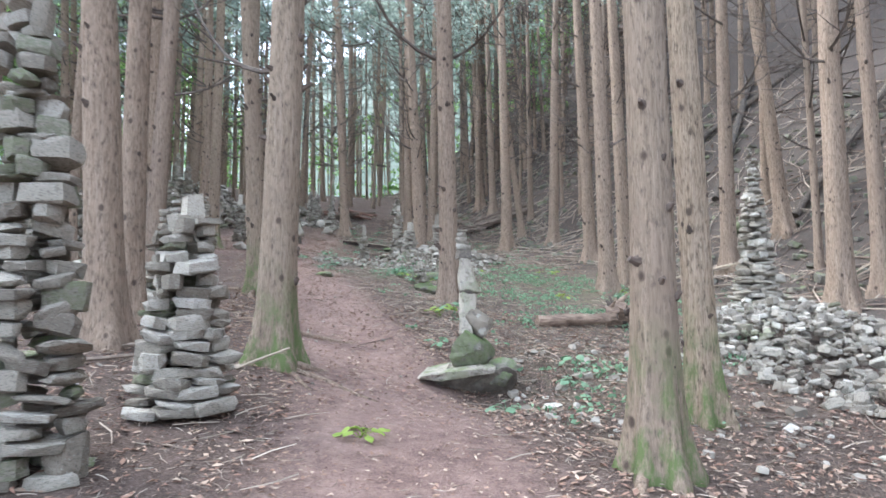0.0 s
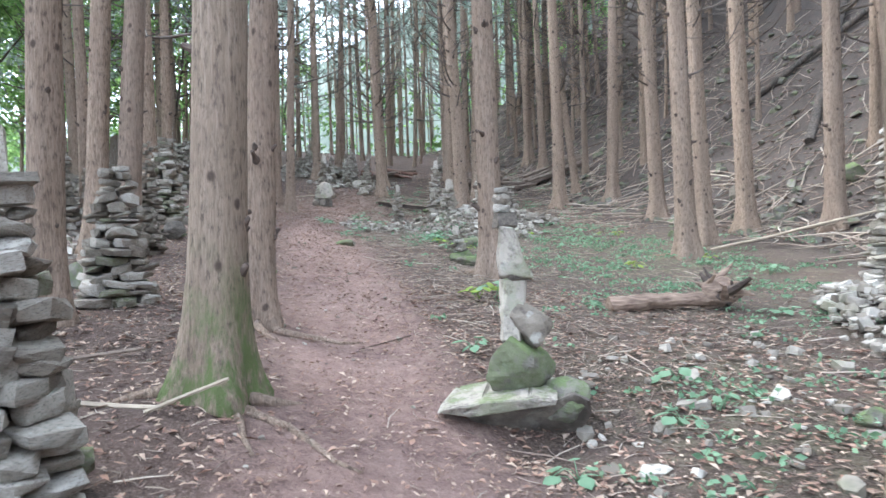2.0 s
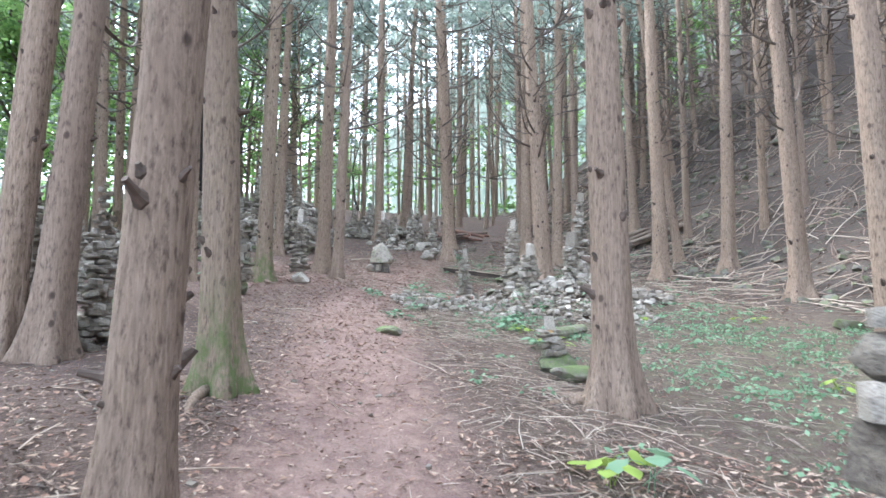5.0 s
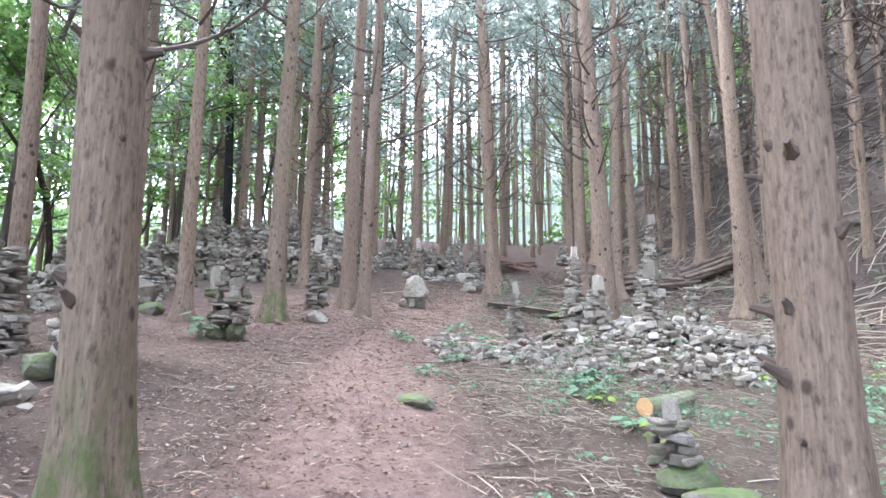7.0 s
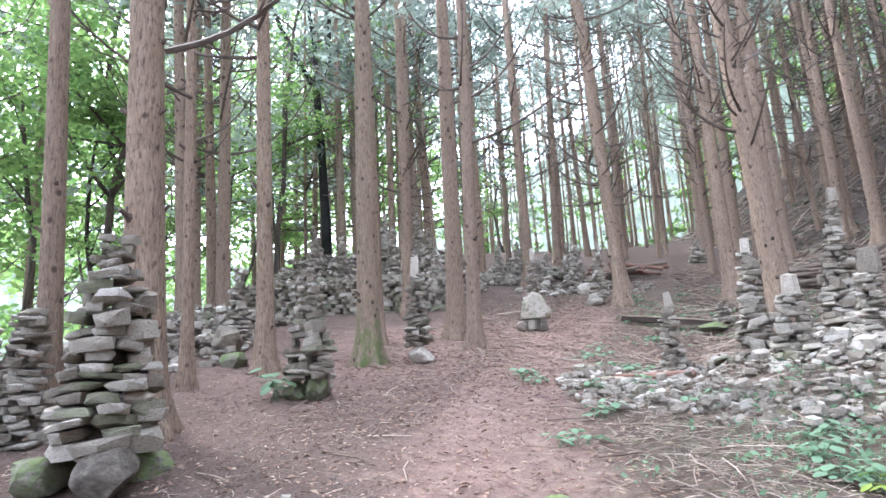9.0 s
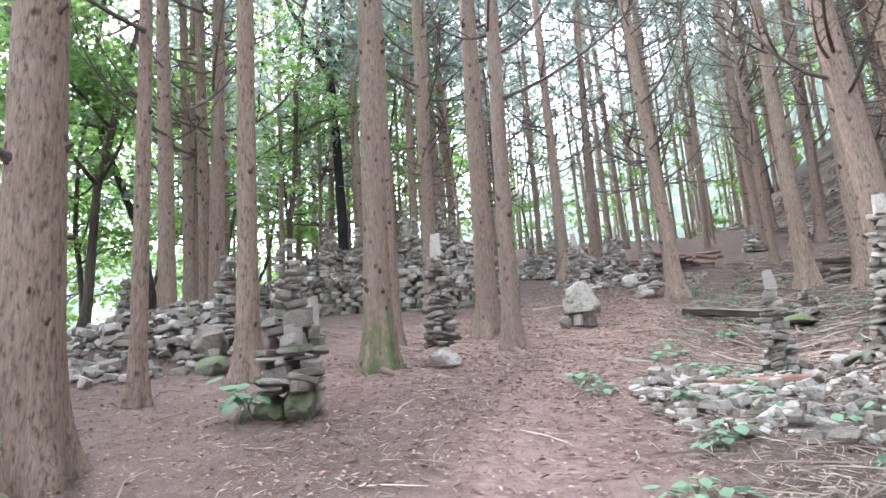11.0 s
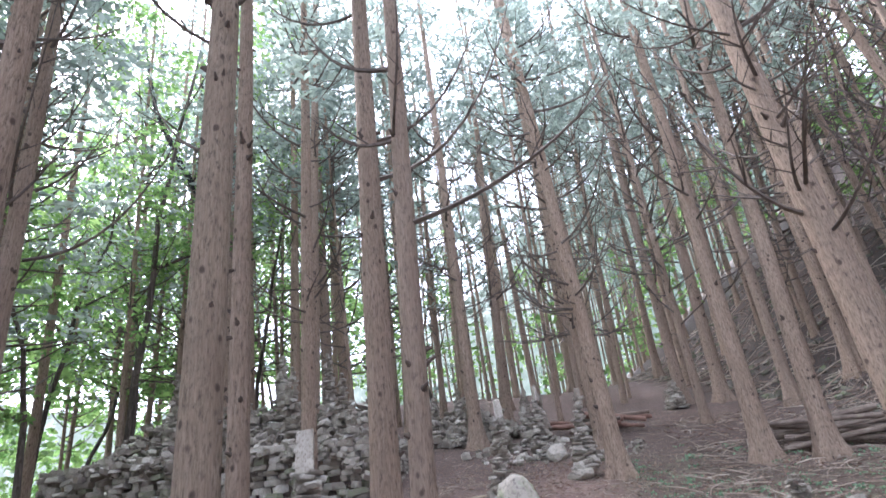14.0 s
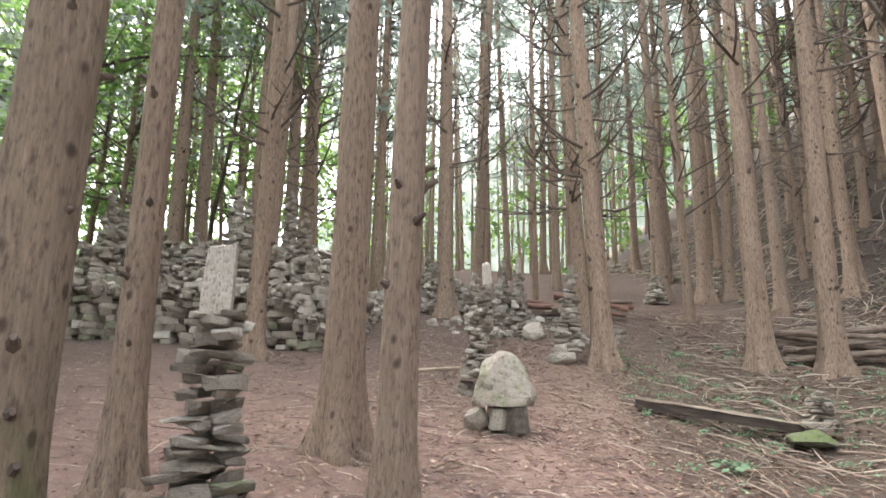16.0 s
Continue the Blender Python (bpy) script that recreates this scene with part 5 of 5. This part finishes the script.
for i in range(16):
    y0 = 28.3 + r0.uniform(-0.5, 0.9)
    log_between("stacked_log", "weathered log in a loose woodpile", (-1.25 + r0.uniform(-0.4, 0.6), y0, 0.06 + 0.55 * r0.random()), (1.6 + r0.uniform(-0.6, 0.8), y0 + r0.uniform(-0.3, 0.3), 0.06 + 0.5 * r0.random()), r0.uniform(0.035, 0.085), LOGWOOD, 8)
for i in range(12):
    y0 = 31.2 + r0.uniform(-0.5, 0.8)
    log_between("timber_piece", "reddish cut timber in a low pile", (-5.6 + r0.uniform(-0.4, 0.5), y0, 0.06 + 0.5 * r0.random()), (-3.7 + r0.uniform(-0.6, 0.6), y0 + r0.uniform(-0.5, 0.3), 0.06 + 0.45 * r0.random()), r0.uniform(0.04, 0.08), REDWOOD if i % 2 else LOGWOOD, 8)
for i in range(9):
    y0 = 29.2 + r0.uniform(-0.3, 0.5)
    log_between("stacked_log", "grey log stacked below the bank", (1.9 + r0.uniform(-0.3, 0.3), y0, 0.06 + 0.4 * r0.random()), (3.9 + r0.uniform(-0.5, 0.5), y0 + r0.uniform(-0.3, 0.3), 0.05 + 0.4 * r0.random()), r0.uniform(0.05, 0.09), LOGWOOD, 8)
log_between("pole", "long pale pole lying on litter", (5.0, 15.5, 0.05), (8.0, 15.2, 0.22), 0.03, PALEWOOD, 7)
log_between("pole", "long pale pole lying on litter", (4.6, 15.2, 0.04), (7.6, 15.6, 0.12), 0.028, PALEWOOD, 7)
log_between("pole", "pale peeled branch on the trail edge", (-3.05, 17.55, 0.05), (-2.2, 18.25, 0.05), 0.03, PALEWOOD, 7)
log_between("pole", "reddish rotten branch at the trail edge", (-2.95, 17.75, 0.05), (-2.0, 17.95, 0.08), 0.055, REDWOOD, 9)
log_between("stick", "pale stick leaning on a mossy trunk", (-1.78, 5.66, 0.02), (-1.32, 5.72, 0.25), 0.014, PALEWOOD, 6)
log_between("stick", "pale peeled stick on the soil", (-2.25, 5.62, 0.03), (-1.72, 5.72, 0.03), 0.018, PALEWOOD, 6)
log_between("stick", "broken branch lying behind a cairn", (-3.1, 5.3, 0.03), (-2.5, 5.75, 0.05), 0.022, LOGWOOD, 6)
log_between("stick", "dead branch on the slope", (-3.0, 5.9, 0.03), (-2.2, 6.4, 0.12), 0.016, LOGWOOD, 6)
log_between("fallen_log", "dark dead trunk fallen on the bank", (9.0, 20.0, 0.12), (13.5, 26.0, 0.3), 0.13, BARK_DARK, 10)
log_between("fallen_log", "dark dead trunk fallen on the bank", (8.5, 24.5, 0.12), (14.5, 24.0, 0.3), 0.11, BARK_DARK, 10)
log_between("fallen_log", "dark dead trunk fallen on the bank", (9.5, 16.5, 0.12), (15.5, 19.5, 0.3), 0.10, BARK_DARK, 10)
log_between("fallen_branch", "grey dead branch across the trail", (-6.9, 24.5, 0.03), (-5.9, 24.9, 0.10), 0.025, PALEWOOD, 7)

# ---------------------------------------------------------------- plants


def big_leaf_plant(x, y, n, size, label, material=HERB, high=0.2, seed=0):
    """A seedling with broad leaves on thin stalks."""
    r = random.Random(seed + 900)
    t = thing("seedling", label, "plant", (x, y, gz(x, y)), "forest seedlings")
    for i in range(n):
        a, h, d = 6.283 * i / n + r.uniform(-0.4, 0.4), high * r.uniform(0.5, 1.2), size * r.uniform(0.5, 1.3)
        p = Vector((math.cos(a) * d, math.sin(a) * d, h))
        s = size * r.uniform(0.7, 1.2)
        prof = ((0, 0.06), (0.22, 0.40), (0.5, 0.46), (0.78, 0.26), (1.0, 0.0))
        verts, faces = [], []
        for k, w in prof:
            drop = -0.22 * s * k * k
            verts += [(s * k, -s * w, drop - 0.05 * s), (s * k, 0, drop + 0.03 * s), (s * k, s * w, drop - 0.05 * s)]
        for j in range(4):
            b = 3 * j
            faces += [(b, b + 1, b + 4, b + 3), (b + 1, b + 2, b + 5, b + 4)]
        back = Euler((0, 0, -a)).to_matrix() @ -p
        stalk = tube([back + Vector((0, 0, -0.02)), back * 0.5 + Vector((0, 0, h * 0.25)), (0, 0, 0)], [0.004, 0.003, 0.002], 4)
        part("leaf", joined("leaf", [(verts, faces), stalk], True), material, t, "", Matrix.LocRotScale(p, Euler((r.gauss(0, 0.2), r.uniform(-0.1, 0.4), a)), None))
    return t


big_leaf_plant(-6.02, 15.12, 10, 0.15, "seedling with broad teal-green leaves beside a cairn", HERB, 0.32, 1)
big_leaf_plant(-6.16, 15.28, 8, 0.13, "seedling with broad teal-green leaves beside a cairn", HERB, 0.28, 2)
big_leaf_plant(-0.52, 4.43, 9, 0.10, "small pale green seedling on the trail", HERB_YELLOW, 0.06, 3)
big_leaf_plant(0.00, 9.30, 7, 0.14, "yellow-green seedling at the trail edge", HERB_YELLOW, 0.16, 4)
big_leaf_plant(0.22, 9.25, 4, 0.15, "seedling with a broad dark teal leaf", HERB, 0.2, 5)
big_leaf_plant(1.47, 6.99, 6, 0.11, "low herb with teal leaves in litter", HERB, 0.1, 6)
big_leaf_plant(0.57, 5.75, 8, 0.10, "low herb with teal leaves in litter", HERB, 0.08, 7)
big_leaf_plant(0.0, 7.5, 8, 0.09, "low herb with teal leaves in litter", HERB, 0.1, 8)
big_leaf_plant(-3.6, 19.35, 8, 0.13, "low herb on the trail edge", HERB, 0.12, 9)
big_leaf_plant(-0.32, 12.9, 7, 0.12, "yellow-green seedling beside a small cairn", HERB_YELLOW, 0.2, 10)
r1 = random.Random(21)
for i, (px, py) in enumerate(((-1.06, 15.24), (-0.84, 14.54), (-1.11, 14.22), (-0.95, 14.9), (-2.6, 15.67), (-2.64, 14.75), (-2.73, 18.73), (-1.7, 16.49), (-3.7, 20.25), (-3.68, 16.99), (-3.94, 17.43), (-3.06, 18.65), (-2.99, 22.55), (-2.85, 17.0), (-2.65, 17.63), (-2.5, 17.3))):
    for j in range(3):
        big_leaf_plant(px + r1.gauss(0, 0.12), py + r1.gauss(0, 0.12), r1.randint(5, 7), r1.uniform(0.06, 0.10), "leafy teal-green herb at the trail edge", HERB, r1.uniform(0.07, 0.15), 300 + 3 * i + j)
for i in range(34):
    while True:
        px, py = r1.uniform(-4.5, 6), r1.uniform(5, 22)
        if float(green_amount(px, py)) > r1.random() * 0.9 + 0.08 and abs(px - float(trail_x(py))) > 0.9:
            break
    big_leaf_plant(px, py, r1.randint(4, 8), r1.uniform(0.06, 0.12), "low herb with soft green leaves", HERB if r1.random() < 0.8 else HERB_YELLOW, r1.uniform(0.06, 0.16), 20 + i)


def herb_carpet():
    """Small herb leaves in patches."""
    r = random.Random(3)
    centres = []
    while len(centres) < 950:
        x, y = r.uniform(-6, 8), r.uniform(4, 30)
        if float(green_amount(x, y)) * (0.5 + noise.noise((x * 0.8, y * 0.8, 2))) > r.random() * 0.6 + 0.05 and abs(x - float(trail_x(y))) > 0.8:
            centres.append(((x, y, gz(x, y) + 0.05), r.uniform(0.1, 0.28)))
    ob = part("herb_carpet", leaf_cloud("herb_carpet", centres, 13, 0.2, 0.055, 6, 0.0, 0.6), HERB, None, "patches of low green herbs in litter", None, "stuff")
    tagged(ob, "", "herbs")


herb_carpet()

# ---------------------------------------------------------------- litter


def litter():
    """Dead leaves, chips and twigs strewn over the floor; thin on the trodden trail."""
    g = random.Random(14)
    leaves, sticks = [], []

    def spot():
        while True:
            y = 1.2 + 33 * g.random() ** 1.2
            x = float(trail_x(y)) + g.gauss(0, 3.0 if g.random() < 0.6 else 5.5)
            if -13 < x < 11:
                return x, y

    def quad(x, y, s, asp):
        a, z = g.uniform(0, 6.28), gz(x, y) + 0.012 + g.uniform(0, 0.015)
        c, q = math.cos(a) * s, math.sin(a) * s
        t1, t2 = g.uniform(-0.3, 0.3) * s, g.uniform(-0.3, 0.3) * s
        return [(x - c, y - q, z - t1), (x - q * asp, y + c * asp, z + t2 + 0.006), (x + c, y + q, z + t1), (x + q * asp, y - c * asp, z + t2)], [(0, 1, 2, 3)]

    for _ in range(66000):
        x, y = spot()
        if abs(x - float(trail_x(y))) < 0.75 and g.random() < 0.2:
            continue
        leaves.append(quad(x, y, g.uniform(0.007, 0.026), g.uniform(0.15, 0.55)))
    for _ in range(11000):
        y = g.uniform(2.5, 10)
        x = float(trail_x(y)) + g.choice((-1, 1, 1)) * g.uniform(0.75, 4.2)
        leaves.append(quad(x, y, g.uniform(0.012, 0.045), g.uniform(0.15, 0.6)))
    for n in range(17000):
        y = g.uniform(5, 28)
        x = float(trail_x(y)) + g.gauss(0, 1.0) if n % 2 else g.uniform(-9.5, -2.0)
        leaves.append(quad(x, y, g.uniform(0.012, 0.04), g.uniform(0.12, 0.5)))
    for _ in range(15500):
        x, y = spot()
        d = abs(x - float(trail_x(y)))
        if d < 0.8 and g.random() < 0.82:
            continue
        ln = g.uniform(0.03, 0.13) if g.random() < 0.93 else g.uniform(0.15, 0.5)
        a, r = g.uniform(0, 6.28), 0.0022 + 0.009 * ln
        dx, dy = math.cos(a) * ln, math.sin(a) * ln
        z0, z1 = gz(x, y) + 0.014 + r, gz(x + dx, y + dy) + 0.014 + r + g.uniform(0, 0.06) * ln
        sticks.append(tube([(x, y, z0), (x + dx * 0.5 - dy * 0.08, y + dy * 0.5 + dx * 0.08, (z0 + z1) / 2), (x + dx, y + dy, z1)], [r, r * 0.9, r * 0.5], 3, False))
    for n in range(6500):
        y = g.uniform(7, 12.5) if g.random() < 0.3 else g.uniform(13, 20.5)
        x = float(trail_x(y)) + (1.55 + g.gauss(0, 0.45) - (0.3 if y > 17 else 0) if n < 3200 else 1.4 + abs(g.gauss(0, 2.6)))
        ln, a = g.uniform(0.04, 0.2) if g.random() < 0.95 else g.uniform(0.3, 0.6), g.uniform(0, 6.28)
        r, dx, dy = 0.002 + 0.007 * ln, math.cos(a) * ln, math.sin(a) * ln
        z0, z1 = gz(x, y) + 0.012 + g.uniform(0, 0.05), gz(x + dx, y + dy) + 0.012 + g.uniform(0, 0.06)
        sticks.append(tube([(x, y, z0), (x + dx * 0.5 - dy * 0.03, y + dy * 0.5 + dx * 0.03, (z0 + z1) / 2 + 0.004), (x + dx, y + dy, z1)], [r, r * 0.9, r * 0.5], 3, False))
    for _ in range(1700):
        y = g.uniform(17.5, 27)
        x, ln, a = g.uniform(-7.5, -1.5), g.uniform(0.06, 0.32), g.uniform(0, 6.28)
        r, dx, dy = 0.003 + 0.008 * ln, math.cos(a) * ln, math.sin(a) * ln
        z0, z1 = gz(x, y) + 0.012 + r, gz(x + dx, y + dy) + 0.016 + r
        sticks.append(tube([(x, y, z0), (x + dx * 0.5 - dy * 0.08, y + dy * 0.5 + dx * 0.08, (z0 + z1) / 2 + 0.006), (x + dx, y + dy, z1)], [r, r * 0.9, r * 0.5], 3, False))
    for n in range(4200):
        x, y = bank_spot(g) if n < 2600 else (g.uniform(-2.8, 4.5), g.uniform(18.5, 33))
        ln, a = g.uniform(0.25, 1.5) if n < 2600 else g.uniform(0.15, 0.7), g.uniform(0, 6.28)
        r, dx, dy = 0.004 + 0.010 * ln, math.cos(a) * ln, math.sin(a) * ln
        z0, z1 = gz(x, y) + 0.02 + r, gz(x + dx, y + dy) + 0.03 + r + g.uniform(0, 0.1) * ln
        sticks.append(tube([(x, y, z0), (x + dx * 0.5 - dy * 0.08, y + dy * 0.5 + dx * 0.08, (z0 + z1) / 2 + 0.02), (x + dx, y + dy, z1)], [r, r * 0.9, r * 0.5], 4, False))
    for _ in range(5000):
        leaves.append(quad(g.uniform(-7.5, -1), g.uniform(17, 27), g.uniform(0.015, 0.045), g.uniform(0.15, 0.6)))
    for n in range(14000):
        x, y = bank_spot(g) if n < 9000 else (g.uniform(-3, 4.5), g.uniform(18, 33))
        leaves.append(quad(x, y, g.uniform(0.02, 0.07), g.uniform(0.3, 0.8)))
    ob = part("leaf_litter", joined("leaf_litter", leaves), LITTER, None, "brown dead leaves and pale chips on soil", None, "stuff")
    tagged(ob, "", "litter")
    ob = part("twig_litter", joined("twig_litter", sticks), TWIGS, None, "dead twigs and thin sticks on the floor", None, "stuff")
    tagged(ob, "", "litter")


litter()
